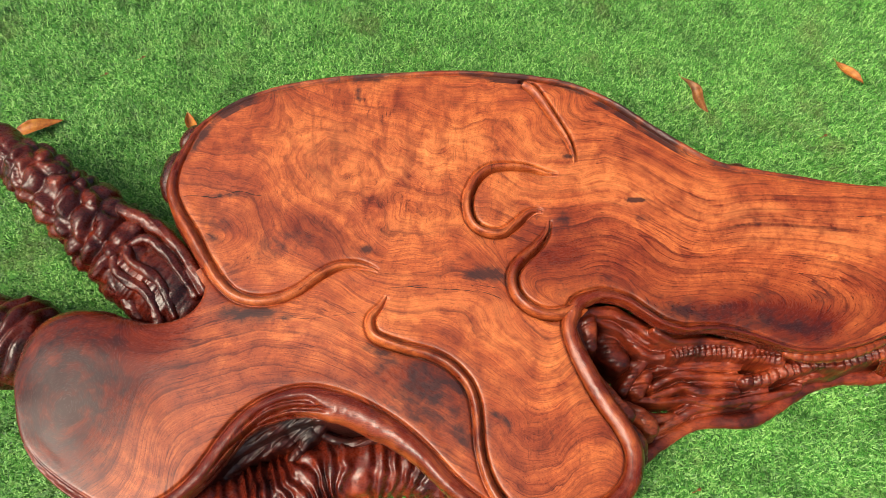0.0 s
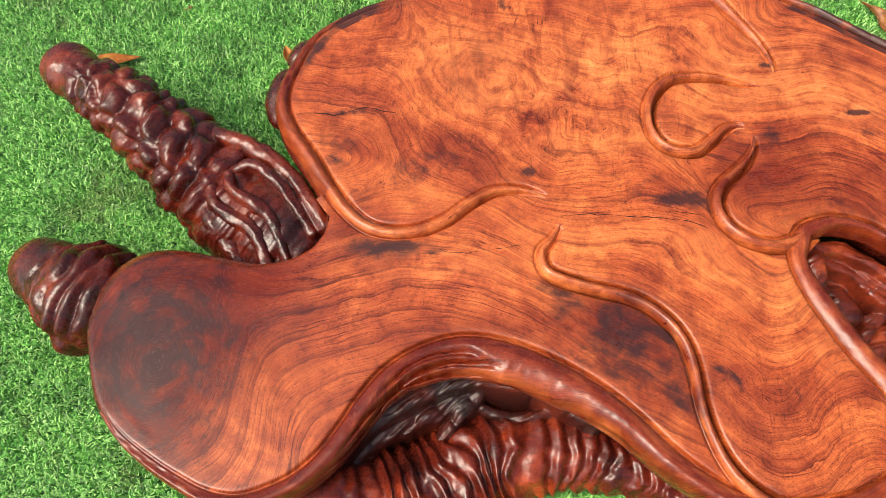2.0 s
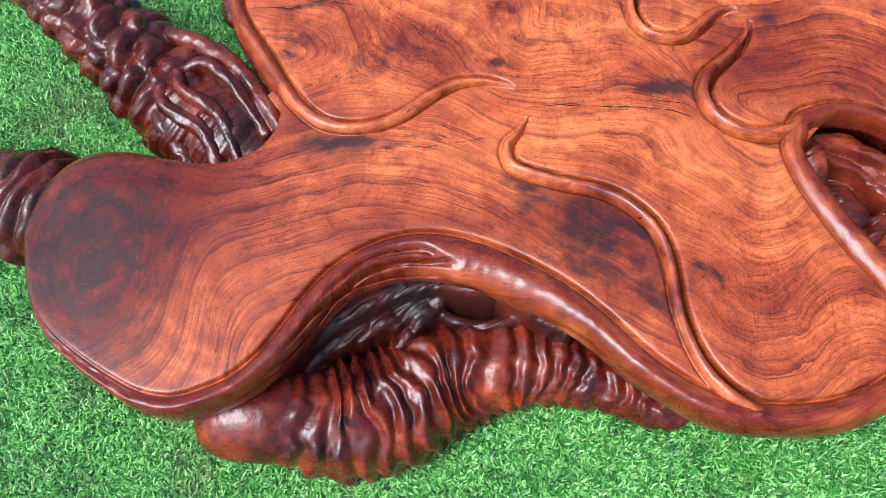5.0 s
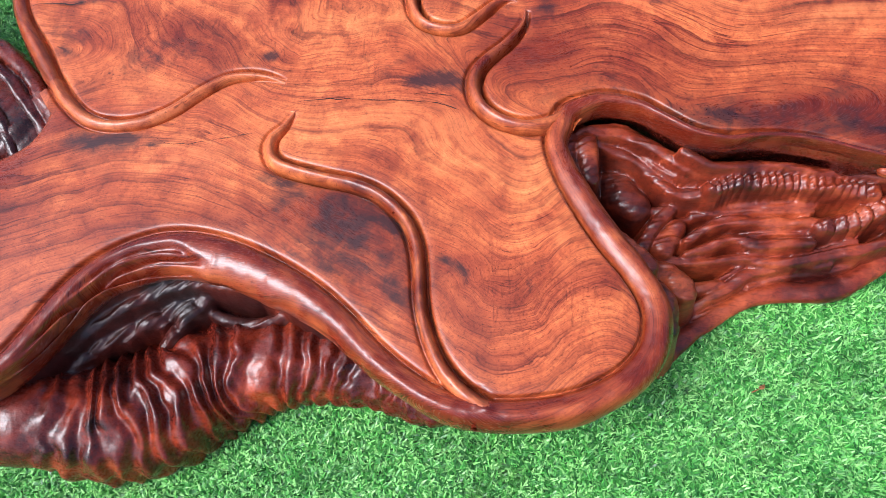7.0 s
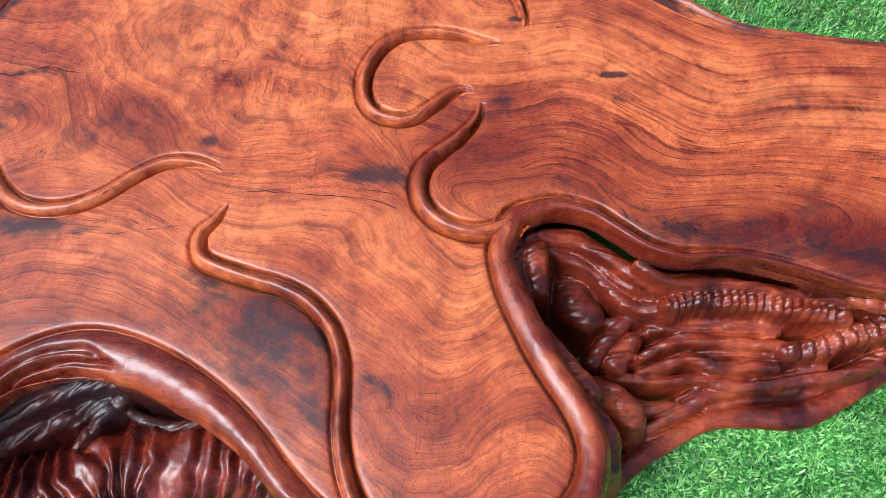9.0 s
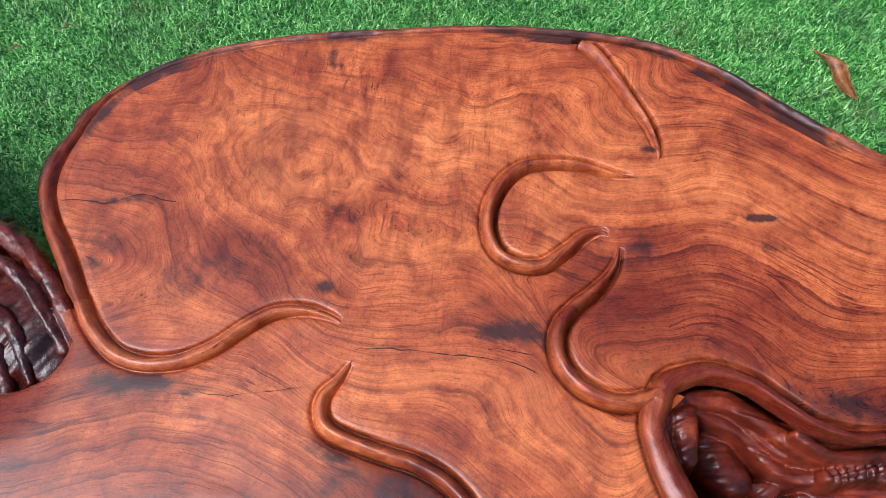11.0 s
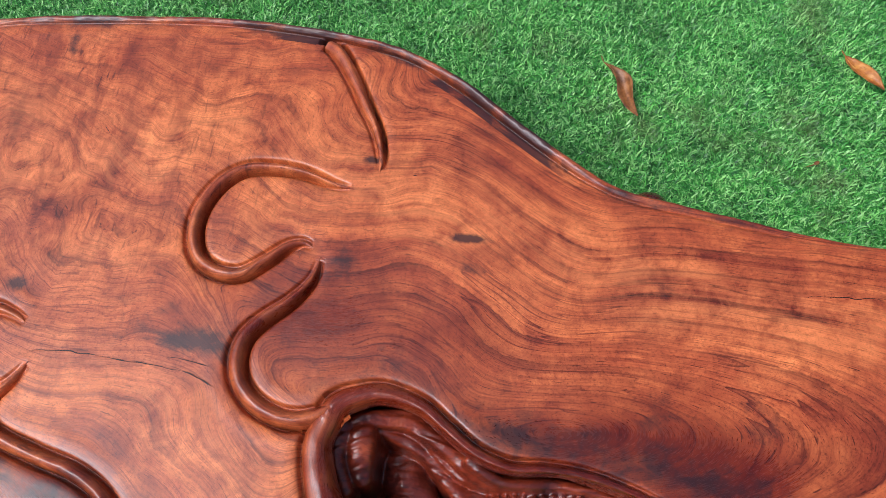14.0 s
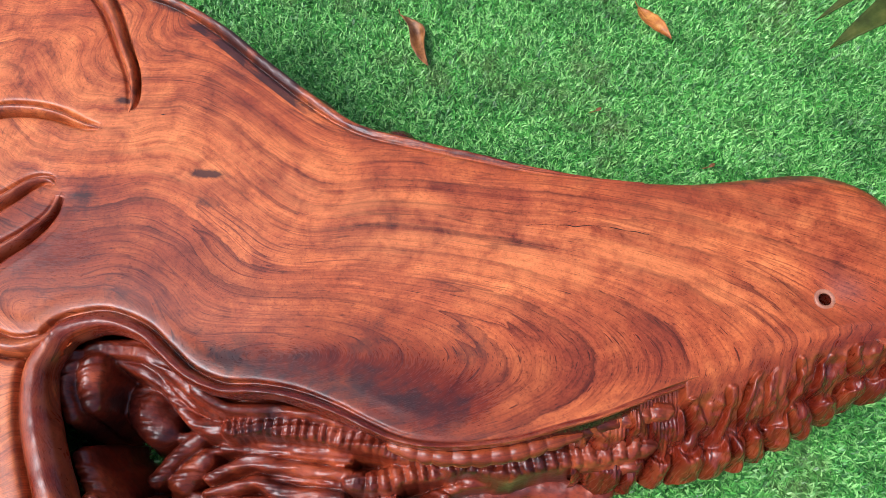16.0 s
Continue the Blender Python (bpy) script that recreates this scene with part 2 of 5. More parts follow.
    figure(me, (g * (1 - ridge) + own * ridge).ravel(), dark.ravel(), (cu * (1 - ridge)).ravel(), shade.ravel(), (pa * (1 - ridge) + ridge * np.clip(-0.25 - patches, 0, 0.4)).ravel())
    return part(name, me, material, None, label)


def loft(name, first, second, material, parent, label="", nu=300, nv=60, bulge=0.0, relief=None):
    """A sheet from one line to another (both x, y, z); relief(u, v, x, y) is added along z."""
    def even(c):
        c = spline(c)
        return np.stack([np.interp(np.linspace(0, 1, nu), np.linspace(0, 1, len(c)), c[:, k]) for k in range(3)], 1)
    a, b = even(first), even(second)
    v = np.linspace(0, 1, nv)
    P = a[:, None] * (1 - v)[None, :, None] + b[:, None] * v[None, :, None]
    U, V = np.meshgrid(np.linspace(0, 1, nu), v, indexing="ij")
    P[..., 2] += bulge * np.sin(math.pi * V)
    if relief is not None:
        dz, push = relief(U, V, P[..., 0], P[..., 1])
        P[..., 2] += dz
        P[..., :2] += (b - a)[:, None, :2] / (np.linalg.norm((b - a)[:, :2], axis=1)[:, None, None] + 1e-6) * push[..., None]
    me = mesh_of(name, P.reshape(-1, 3), grid_faces(nu, nv)[:, ::-1])
    return part(name, me, material, parent, label)


# ---- materials ----
def nodes_of(name):
    m = bpy.data.materials.new(name)
    m.use_nodes = True
    nt = m.node_tree
    return m, nt, nt.nodes["Principled BSDF"]


def node(nt, kind, **sets):
    n = nt.nodes.new(kind)
    for k, v in sets.items():
        if k in n.inputs:
            n.inputs[k].default_value = v
        else:
            n.inputs[k.replace("_", " ")].default_value = v
    return n


def ramp(nt, source, stops):
    n = nt.nodes.new("ShaderNodeValToRGB")
    while len(n.color_ramp.elements) < len(stops):
        n.color_ramp.elements.new(0.5)
    for e, (at, col) in zip(n.color_ramp.elements, stops):
        e.position = at
        e.color = (*col, 1)
    nt.links.new(source, n.inputs[0])
    return n.outputs[0]


def mix(nt, factor, a, b, blend="MIX"):
    n = nt.nodes.new("ShaderNodeMix")
    n.data_type, n.blend_type = "RGBA", blend
    for slot, v in ((0, factor), (6, a), (7, b)):
        if isinstance(v, (int, float)):
            n.inputs[slot].default_value = v
        elif isinstance(v, tuple):
            n.inputs[slot].default_value = (*v, 1)
        else:
            nt.links.new(v, n.inputs[slot])
    return n.outputs[2]


def calc(nt, op, a, b=0.0, clamp=False):
    n = nt.nodes.new("ShaderNodeMath")
    n.operation, n.use_clamp = op, clamp
    for i, v in enumerate((a, b)):
        if isinstance(v, (int, float)):
            n.inputs[i].default_value = v
        else:
            nt.links.new(v, n.inputs[i])
    return n.outputs[0]


def vector(nt, x, y, z):
    n = nt.nodes.new("ShaderNodeCombineXYZ")
    for i, v in enumerate((x, y, z)):
        if isinstance(v, (int, float)):
            n.inputs[i].default_value = v
        else:
            nt.links.new(v, n.inputs[i])
    return n.outputs[0]


def noise_of(nt, vec, scale=1.0, detail=3.0, rough=0.5, distortion=0.0):
    n = nt.nodes.new("ShaderNodeTexNoise")
    n.inputs["Scale"].default_value, n.inputs["Detail"].default_value = scale, detail
    n.inputs["Roughness"].default_value, n.inputs["Distortion"].default_value = rough, distortion
    nt.links.new(vec, n.inputs["Vector"])
    return n.outputs["Fac"]


def top_wood():
    """Oiled red heartwood whose figure follows the grain stored on the mesh."""
    m, nt, bsdf = nodes_of("polished_figured_wood")

    def attr(name):
        n = nt.nodes.new("ShaderNodeAttribute")
        n.attribute_name = name
        return n.outputs["Fac"]
    g, stain, curl, tone, pale = attr("grain"), attr("stain"), attr("curl"), attr("tone"), attr("pale")
    pos = nt.nodes.new("ShaderNodeTexCoord").outputs["Object"]
    sep = nt.nodes.new("ShaderNodeSeparateXYZ")
    nt.links.new(pos, sep.inputs[0])
    x, y = sep.outputs[0], sep.outputs[1]
    calm = calc(nt, "SUBTRACT", 1.0, calc(nt, "MULTIPLY", curl, 0.8, True), True)

    def along(across, length):
        return vector(nt, calc(nt, "MULTIPLY", g, across), calc(nt, "MULTIPLY", x, length), calc(nt, "MULTIPLY", y, length))

    def grey(*stops):
        return tuple((at, (v, v, v)) for at, v in stops)

    def times(factor, a, b):
        return mix(nt, factor, a, b, "MULTIPLY")
    # broad colour: orange heart to red-brown clouds
    broad = noise_of(nt, along(22, 3.5), detail=3, rough=0.5)
    bands = noise_of(nt, along(90, 5.0), detail=3, rough=0.6)
    cloud = noise_of(nt, pos, 8.0, 6, 0.62, 0.8)
    mottle = noise_of(nt, pos, 30.0, 5, 0.66, 0.5)
    red, mid, orange = (0.20, 0.025, 0.009), (0.43, 0.080, 0.021), (0.68, 0.176, 0.047)
    col = ramp(nt, broad, ((0.34, red), (0.50, mid), (0.66, orange)))
    col = mix(nt, 0.35, col, ramp(nt, bands, ((0.36, red), (0.49, mid), (0.64, orange))))
    col = mix(nt, 0.55, col, ramp(nt, cloud, ((0.34, red), (0.48, mid), (0.64, orange))))
    # growth rings: pale early wood darkening to a thin sharp line, each ring of its own strength
    jitter = calc(nt, "MULTIPLY", calc(nt, "SUBTRACT", noise_of(nt, pos, 22.0, 5, 0.65), 0.5), calc(nt, "ADD", 0.22, calc(nt, "MULTIPLY", curl, 0.50)))
    for count, power, low in ((30.0, 0.90, 0.34), (104.0, 0.62, 0.42)):
        run = calc(nt, "ADD", calc(nt, "MULTIPLY", g, count), calc(nt, "MULTIPLY", jitter, 2.0))
        own = nt.nodes.new("ShaderNodeTexWhiteNoise")
        own.noise_dimensions = "1D"
        nt.links.new(calc(nt, "FLOOR", run), own.inputs["W"])
        shown = ramp(nt, noise_of(nt, along(count * 0.2, 7.0), 1.0, 3, 0.6), grey((0.36, 0.20), (0.58, 1.0)))
        much = calc(nt, "MULTIPLY", calc(nt, "MULTIPLY", calc(nt, "MULTIPLY", calc(nt, "ADD", 0.20, own.outputs["Value"]), calc(nt, "SUBTRACT", 1.0, calc(nt, "MULTIPLY", curl, 0.30, True))), shown), power, True)
        line = ramp(nt, calc(nt, "FRACT", run), ((0.0, (low, low * 0.72, low * 0.72)), (0.04, (1.06, 1.08, 1.08)), (0.30, (1.16, 1.26, 1.26)), (0.66, (0.95, 0.92, 0.92)), (0.90, (0.66, 0.55, 0.55)), (1.0, (low, low * 0.72, low * 0.72))))
        col = times(much, col, line)
    # single dark contour lines where the figure is calm
    lines = noise_of(nt, along(60, 3.0), detail=2, rough=0.45)
    some = calc(nt, "MULTIPLY", ramp(nt, noise_of(nt, pos, 6.0, 3, 0.55), grey((0.42, 0.0), (0.58, 1.0))), calm)
    col = times(some, col, ramp(nt, lines, ((0.455, (1, 1, 1)), (0.488, (0.42, 0.27, 0.27)), (0.492, (0.26, 0.15, 0.15)), (0.497, (1, 1, 1)))))
    # fibres, pores and vessel dashes
    hairs = noise_of(nt, along(520, 12.0), detail=3, rough=0.7)
    col = times(0.70, col, ramp(nt, hairs, ((0.34, (0.50, 0.38, 0.38)), (0.46, (1, 1, 1)), (0.64, (1.15, 1.25, 1.25)))))
    fine = noise_of(nt, along(2200, 130.0), detail=2)
    col = times(0.85, col, ramp(nt, fine, ((0.29, (0.24, 0.16, 0.16)), (0.37, (1, 1, 1)), (0.62, (1, 1, 1)), (0.74, (1.2, 1.35, 1.4)))))
    dash = noise_of(nt, along(900, 38.0), detail=1)
    col = times(calc(nt, "MULTIPLY", calm, 0.9), col, ramp(nt, dash, ((0.26, (0.22, 0.14, 0.14)), (0.32, (1, 1, 1)))))
    speck = noise_of(nt, pos, 330.0, 3, 0.7)
    col = times(0.55, col, ramp(nt, speck, ((0.34, (0.45, 0.36, 0.36)), (0.46, (1, 1, 1)), (0.62, (1.12, 1.18, 1.2)))))
    col = times(0.75, col, ramp(nt, mottle, ((0.32, (0.58, 0.46, 0.46)), (0.5, (1, 1, 1)), (0.66, (1.18, 1.28, 1.3)))))
    # burr: upright flames, fine quilting and short dark ticks across the grain
    flame = noise_of(nt, vector(nt, calc(nt, "MULTIPLY", x, 36), calc(nt, "MULTIPLY", y, 10), 0.0), 1.0, 4, 0.6, 0.9)
    quilt = noise_of(nt, vector(nt, calc(nt, "MULTIPLY", x, 150), calc(nt, "MULTIPLY", y, 45), 0.0), 1.0, 4, 0.65, 1.2)
    figured = times(0.55, ramp(nt, flame, ((0.36, (0.52, 0.36, 0.34)), (0.48, (1, 1, 1)), (0.64, (1.2, 1.38, 1.45)))), ramp(nt, quilt, ((0.33, (0.62, 0.50, 0.48)), (0.48, (1, 1, 1)), (0.66, (1.16, 1.25, 1.28)))))
    col = times(calc(nt, "MULTIPLY", curl, 0.95, True), col, figured)
    tick = noise_of(nt, vector(nt, calc(nt, "MULTIPLY", x, 190), calc(nt, "MULTIPLY", y, 34), 4.0), 1.0, 2, 0.5, 0.6)
    where = ramp(nt, noise_of(nt, pos, 13.0, 3, 0.6), grey((0.45, 0.0), (0.58, 1.0)))
    col = times(calc(nt, "MULTIPLY", where, calc(nt, "MULTIPLY", curl, 1.2, True)), col, ramp(nt, tick, ((0.32, (0.28, 0.18, 0.18)), (0.40, (1, 1, 1)))))
    # paler and darker wood
    col = mix(nt, calc(nt, "MULTIPLY", pale, calc(nt, "MULTIPLY", calc(nt, "SUBTRACT", calc(nt, "ADD", bands, mottle), 0.75), 2.6, True), True), col, mix(nt, 0.5, times(1.0, col, (1.42, 1.70, 1.75)), (0.74, 0.24, 0.075)))
    col = mix(nt, tone, col, mix(nt, 0.72, (0.115, 0.010, 0.006), times(1.0, col, (0.46, 0.26, 0.27))))
    # black mineral stains with torn edges
    blot = calc(nt, "ADD", calc(nt, "MULTIPLY", noise_of(nt, along(70, 14.0), detail=5, rough=0.7), 0.45), calc(nt, "MULTIPLY", noise_of(nt, pos, 38.0, 5, 0.68, 0.6), 0.55))
    k = calc(nt, "ADD", stain, calc(nt, "MULTIPLY", calc(nt, "SUBTRACT", blot, 0.5), 2.6))
    k = calc(nt, "MULTIPLY", calc(nt, "MULTIPLY", calc(nt, "SUBTRACT", k, 0.20), 2.0, True), calc(nt, "MULTIPLY", stain, 4.0, True))
    col = mix(nt, calc(nt, "MULTIPLY", k, 0.88), col, (0.026, 0.010, 0.011))
    nt.links.new(col, bsdf.inputs["Base Color"])
    rough = calc(nt, "ADD", calc(nt, "SUBTRACT", 0.31, calc(nt, "MULTIPLY", tone, 0.12)), calc(nt, "MULTIPLY", fine, 0.14))
    nt.links.new(rough, bsdf.inputs["Roughness"])
    bsdf.inputs["Specular IOR Level"].default_value = 0.5
    bsdf.inputs["Coat Weight"].default_value = 0.15
    bsdf.inputs["Coat Roughness"].default_value = 0.15
    b = node(nt, "ShaderNodeBump", Strength=0.12, Distance=0.002)
    nt.links.new(calc(nt, "ADD", fine, calc(nt, "MULTIPLY", speck, 0.4)), b.inputs["Height"])
    nt.links.new(b.outputs[0], bsdf.inputs["Normal"])
    return m


def root_wood(name, dark, mid, light, rough=0.24, streak=0.5, relief=0.5):
    """Lacquered root wood: dark in colour, with paler worn patches and fine grain."""
    m, nt, bsdf = nodes_of(name)
    pos = nt.nodes.new("ShaderNodeTexCoord").outputs["Object"]
    big = noise_of(nt, pos, 14, 4, 0.6)
    mapped = nt.nodes.new("ShaderNodeMapping")
    mapped.inputs["Scale"].default_value = (60, 190, 120)
    mapped.inputs["Rotation"].default_value = (0, 0, 0.35)
    nt.links.new(pos, mapped.inputs[0])
    grain = noise_of(nt, mapped.outputs[0], 1.0, 4, 0.65, 0.6)
    col = ramp(nt, big, ((0.33, dark), (0.52, mid), (0.70, light)))
    col = mix(nt, streak, col, ramp(nt, grain, ((0.32, (0.45, 0.4, 0.4)), (0.5, (1, 1, 1)), (0.72, (1.25, 1.3, 1.3)))), "MULTIPLY")
    black = noise_of(nt, pos, 23, 3, 0.6, 0.5)
    col = mix(nt, ramp(nt, black, ((0.26, (0.85, 0.85, 0.85)), (0.38, (0, 0, 0)))), col, (0.02, 0.008, 0.008))
    nt.links.new(col, bsdf.inputs["Base Color"])
    fine = noise_of(nt, pos, 240, 3, 0.6)
    nt.links.new(calc(nt, "ADD", rough - 0.08, calc(nt, "MULTIPLY", fine, 0.18)), bsdf.inputs["Roughness"])
    bsdf.inputs["Coat Weight"].default_value = 0.12
    bsdf.inputs["Coat Roughness"].default_value = 0.2
    lump = noise_of(nt, pos, 70, 4, 0.6)
    b = node(nt, "ShaderNodeBump", Strength=relief, Distance=0.006)
    nt.links.new(calc(nt, "ADD", lump, calc(nt, "MULTIPLY", grain, 0.15)), b.inputs["Height"])
    nt.links.new(b.outputs[0], bsdf.inputs["Normal"])
    return m


WOOD = top_wood()
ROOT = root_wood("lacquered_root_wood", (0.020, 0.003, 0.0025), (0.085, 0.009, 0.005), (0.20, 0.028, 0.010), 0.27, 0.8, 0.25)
RED_ROOT = root_wood("reddish_root_wood", (0.028, 0.004, 0.003), (0.135, 0.015, 0.007), (0.34, 0.050, 0.015), 0.27, 0.9, 0.22)
POCKET = root_wood("red_brown_carved_wood", (0.045, 0.006, 0.004), (0.20, 0.027, 0.010), (0.46, 0.090, 0.028), 0.31, 0.9, 0.22)
# duller, darker copy of the root wood: the arch's shade put into colour
SHADED_ROOT = root_wood("shade_darkened_root_wood", (0.018, 0.006, 0.005), (0.060, 0.009, 0.006), (0.14, 0.020, 0.008), 0.40, 0.8, 0.25)

# ---- the table's plan: lines in metres, on the ground plan ----
TOP = 0.195
DOME = [(-0.338, 0.530), (-0.370, 0.588), (-0.404, 0.634), (-0.424, 0.680), (-0.424, 0.728), (-0.409, 0.780), (-0.386, 0.829), (-0.345, 0.868), (-0.288, 0.903),
        (-0.190, 0.936), (-0.082, 0.956), (0.027, 0.968), (0.137, 0.977), (0.246, 0.975), (0.322, 0.968), (0.397, 0.950), (0.469, 0.914)]
ARM_EDGE = [(0.540, 0.866), (0.602, 0.825), (0.652, 0.795), (0.699, 0.777), (0.773, 0.766), (0.846, 0.756), (0.903, 0.748), (0.974, 0.745), (1.043, 0.745), (1.105, 0.752),
            (1.167, 0.768), (1.223, 0.782), (1.264, 0.786), (1.305, 0.778), (1.340, 0.757), (1.376, 0.712), (1.386, 0.655), (1.372, 0.605), (1.335, 0.570)]
ARM_RIM = [(1.300, 0.572), (1.247, 0.560), (1.196, 0.540), (1.139, 0.515), (1.084, 0.490), (1.035, 0.467), (0.999, 0.450), (0.963, 0.436), (0.916, 0.417), (0.874, 0.406), (0.832, 0.399),
           (0.790, 0.399), (0.751, 0.409), (0.711, 0.422), (0.665, 0.432), (0.621, 0.434), (0.580, 0.431), (0.540, 0.442), (0.505, 0.464), (0.472, 0.485), (0.430, 0.494), (0.398, 0.486)]
LOBE_RIM = [(0.371, 0.455), (0.366, 0.430), (0.375, 0.395), (0.388, 0.365), (0.407, 0.329), (0.430, 0.291), (0.455, 0.256), (0.473, 0.221), (0.477, 0.188), (0.467, 0.152), (0.441, 0.121),
            (0.403, 0.098), (0.360, 0.084), (0.305, 0.077), (0.257, 0.080), (0.219, 0.090)]
ARCH = [(0.181, 0.111), (0.141, 0.142), (0.099, 0.183), (0.058, 0.217), (0.010, 0.246), (-0.045, 0.270), (-0.095, 0.282), (-0.137, 0.281), (-0.180, 0.266), (-0.220, 0.239),
        (-0.250, 0.202), (-0.272, 0.166), (-0.297, 0.130), (-0.329, 0.099), (-0.366, 0.079)]
LOBE = [(-0.408, 0.067), (-0.452, 0.073), (-0.492, 0.091), (-0.534, 0.115), (-0.577, 0.146), (-0.608, 0.180), (-0.628, 0.217), (-0.645, 0.265), (-0.662, 0.314), (-0.664, 0.366),
        (-0.641, 0.408), (-0.604, 0.432), (-0.563, 0.438), (-0.520, 0.432), (-0.476, 0.423), (-0.433, 0.415), (-0.392, 0.418), (-0.355, 0.434), (-0.335, 0.462), (-0.332, 0.495)]
VINE_LEFT = [(-0.331, 0.528), (-0.308, 0.498), (-0.273, 0.468), (-0.234, 0.458), (-0.192, 0.463), (-0.153, 0.482), (-0.116, 0.513), (-0.083, 0.533), (-0.047, 0.537), (-0.017, 0.530), (0.001, 0.521)]
VINE_MIDDLE = [(0.018, 0.478), (0.005, 0.455), (-0.011, 0.434), (-0.010, 0.411), (0.007, 0.393), (0.060, 0.377), (0.106, 0.366), (0.142, 0.348), (0.171, 0.319), (0.187, 0.285),
               (0.193, 0.248), (0.196, 0.211), (0.203, 0.178), (0.213, 0.150), (0.228, 0.124), (0.248, 0.102), (0.278, 0.082)]
VINE_HOOK = [(0.353, 0.742), (0.326, 0.746), (0.288, 0.757), (0.250, 0.760), (0.211, 0.754), (0.183, 0.730), (0.167, 0.693), (0.167, 0.657), (0.181, 0.628), (0.207, 0.614), (0.237, 0.615),
             (0.264, 0.636), (0.285, 0.656), (0.303, 0.663), (0.318, 0.658)]
VINE_RIGHT = [(0.329, 0.647), (0.323, 0.617), (0.303, 0.588), (0.276, 0.562), (0.259, 0.538), (0.256, 0.511), (0.266, 0.485), (0.287, 0.465), (0.315, 0.454), (0.340, 0.453), (0.364, 0.463), (0.384, 0.480)]
VINE_TOP = [(0.381, 0.769), (0.380, 0.791), (0.367, 0.829), (0.345, 0.867), (0.325, 0.902), (0.308, 0.928), (0.293, 0.946), (0.279, 0.956)]
OUTLINE = spline(DOME + ARM_EDGE + ARM_RIM + LOBE_RIM + ARCH + LOBE, 0.0015, closed=True)


def widths(points, w):
    """Radii spread evenly along a line."""
    k = np.linspace(0, 1, len(points))
    return np.interp(k, np.linspace(0, 1, len(w)), w)


def raised(points, z, w):
    zz = widths(points, z) if isinstance(z, (list, tuple)) else np.full(len(points), z)
    return [(x, y, h, r) for (x, y), h, r in zip(points, zz, widths(points, w))]


# ---- the tabletop ----
table = tagged(new("carved_root_table"), "low carved red hardwood root tea table, polished top, on artificial grass", "table", kind="thing")
table.location = (0.3, 0.45, 0.0)
SHIFT = Vector((-0.3, -0.45, 0.0))


def under(ob):
    """Lays a part built in world metres under the table."""
    ob.parent = table
    ob.matrix_parent_inverse = Matrix.Translation(SHIFT)
    return ob


STEP = 0.002
gx, gy = np.arange(-0.69, 1.41, STEP), np.arange(0.04, 1.0, STEP)
GX, GY = np.meshgrid(gx, gy, indexing="ij")


def inside(px, py, line):
    hit = np.zeros(px.shape, bool)
    x1, y1 = line[:, 0], line[:, 1]
    x2, y2 = np.roll(x1, -1), np.roll(y1, -1)
    for j in range(px.shape[1]):
        yy = py[0, j]
        cross = (y1 > yy) != (y2 > yy)
        xs = np.sort(x1[cross] + (yy - y1[cross]) / (y2[cross] - y1[cross]) * (x2[cross] - x1[cross]))
        hit[:, j] = np.searchsorted(xs, px[:, j]) % 2 == 1
    return hit


def near(line, reach):
    """Distance from every grid place to a line, up to reach, and the nearest sample."""
    d, who = np.full(GX.shape, reach * 1.5), np.zeros(GX.shape, int)
    m = int(reach / STEP) + 2
    for k, (x, y) in enumerate(line[:, :2]):
        i, j = int((x - gx[0]) / STEP), int((y - gy[0]) / STEP)
        a, b, c, e = max(i - m, 0), max(i + m, 0), max(j - m, 0), max(j + m, 0)
        dd = np.hypot(GX[a:b, c:e] - x, GY[a:b, c:e] - y)
        w = dd < d[a:b, c:e]
        d[a:b, c:e][w] = dd[w]
        who[a:b, c:e][w] = k
    return d, who


def bell(d, centre, width):
    return np.exp(-((d - centre) / width) ** 2)


def smooth(a, b, v):
    k = np.clip((v - a) / (b - a), 0, 1)
    return k * k * (3 - 2 * k)


def edge_radius(x, y):
    """How softly the edge rolls over: broad on the left lobe and at the arm's end."""
    flank = smooth(0.96, 1.02, x) * smooth(0.60, 0.57, y - 0.0 * x)
    return 0.010 - 0.0085 * flank + 0.026 * smooth(-0.36, -0.50, x) * smooth(0.28, 0.36, y) * smooth(0.60, 0.50, y) + 0.022 * smooth(1.02, 1.25, x) * smooth(0.60, 0.66, y)


INSIDE = inside(GX, GY, OUTLINE)
EDGE, EDGE_AT = near(OUTLINE, 0.09)
H = np.full(GX.shape, TOP)
H += 0.0012 * fractal(GX * 9, GY * 9, 0, 2, 5)
R = edge_radius(GX, GY)
k = np.clip(EDGE / R, 0, 1)
H -= R * 0.8 * (1 - np.sqrt(np.clip(1 - (1 - k) ** 2, 0, 1)))
# the left lobe and the neck fall away gently to their back edge
def lobe_roll(x, y, e):
    return 0.017 * smooth(-0.30, -0.40, x) * smooth(0.24, 0.38, y) * smooth(0.56, 0.48, y) * np.clip(1 - e / 0.085, 0, 1) ** 2


H -= lobe_roll(GX, GY, EDGE)
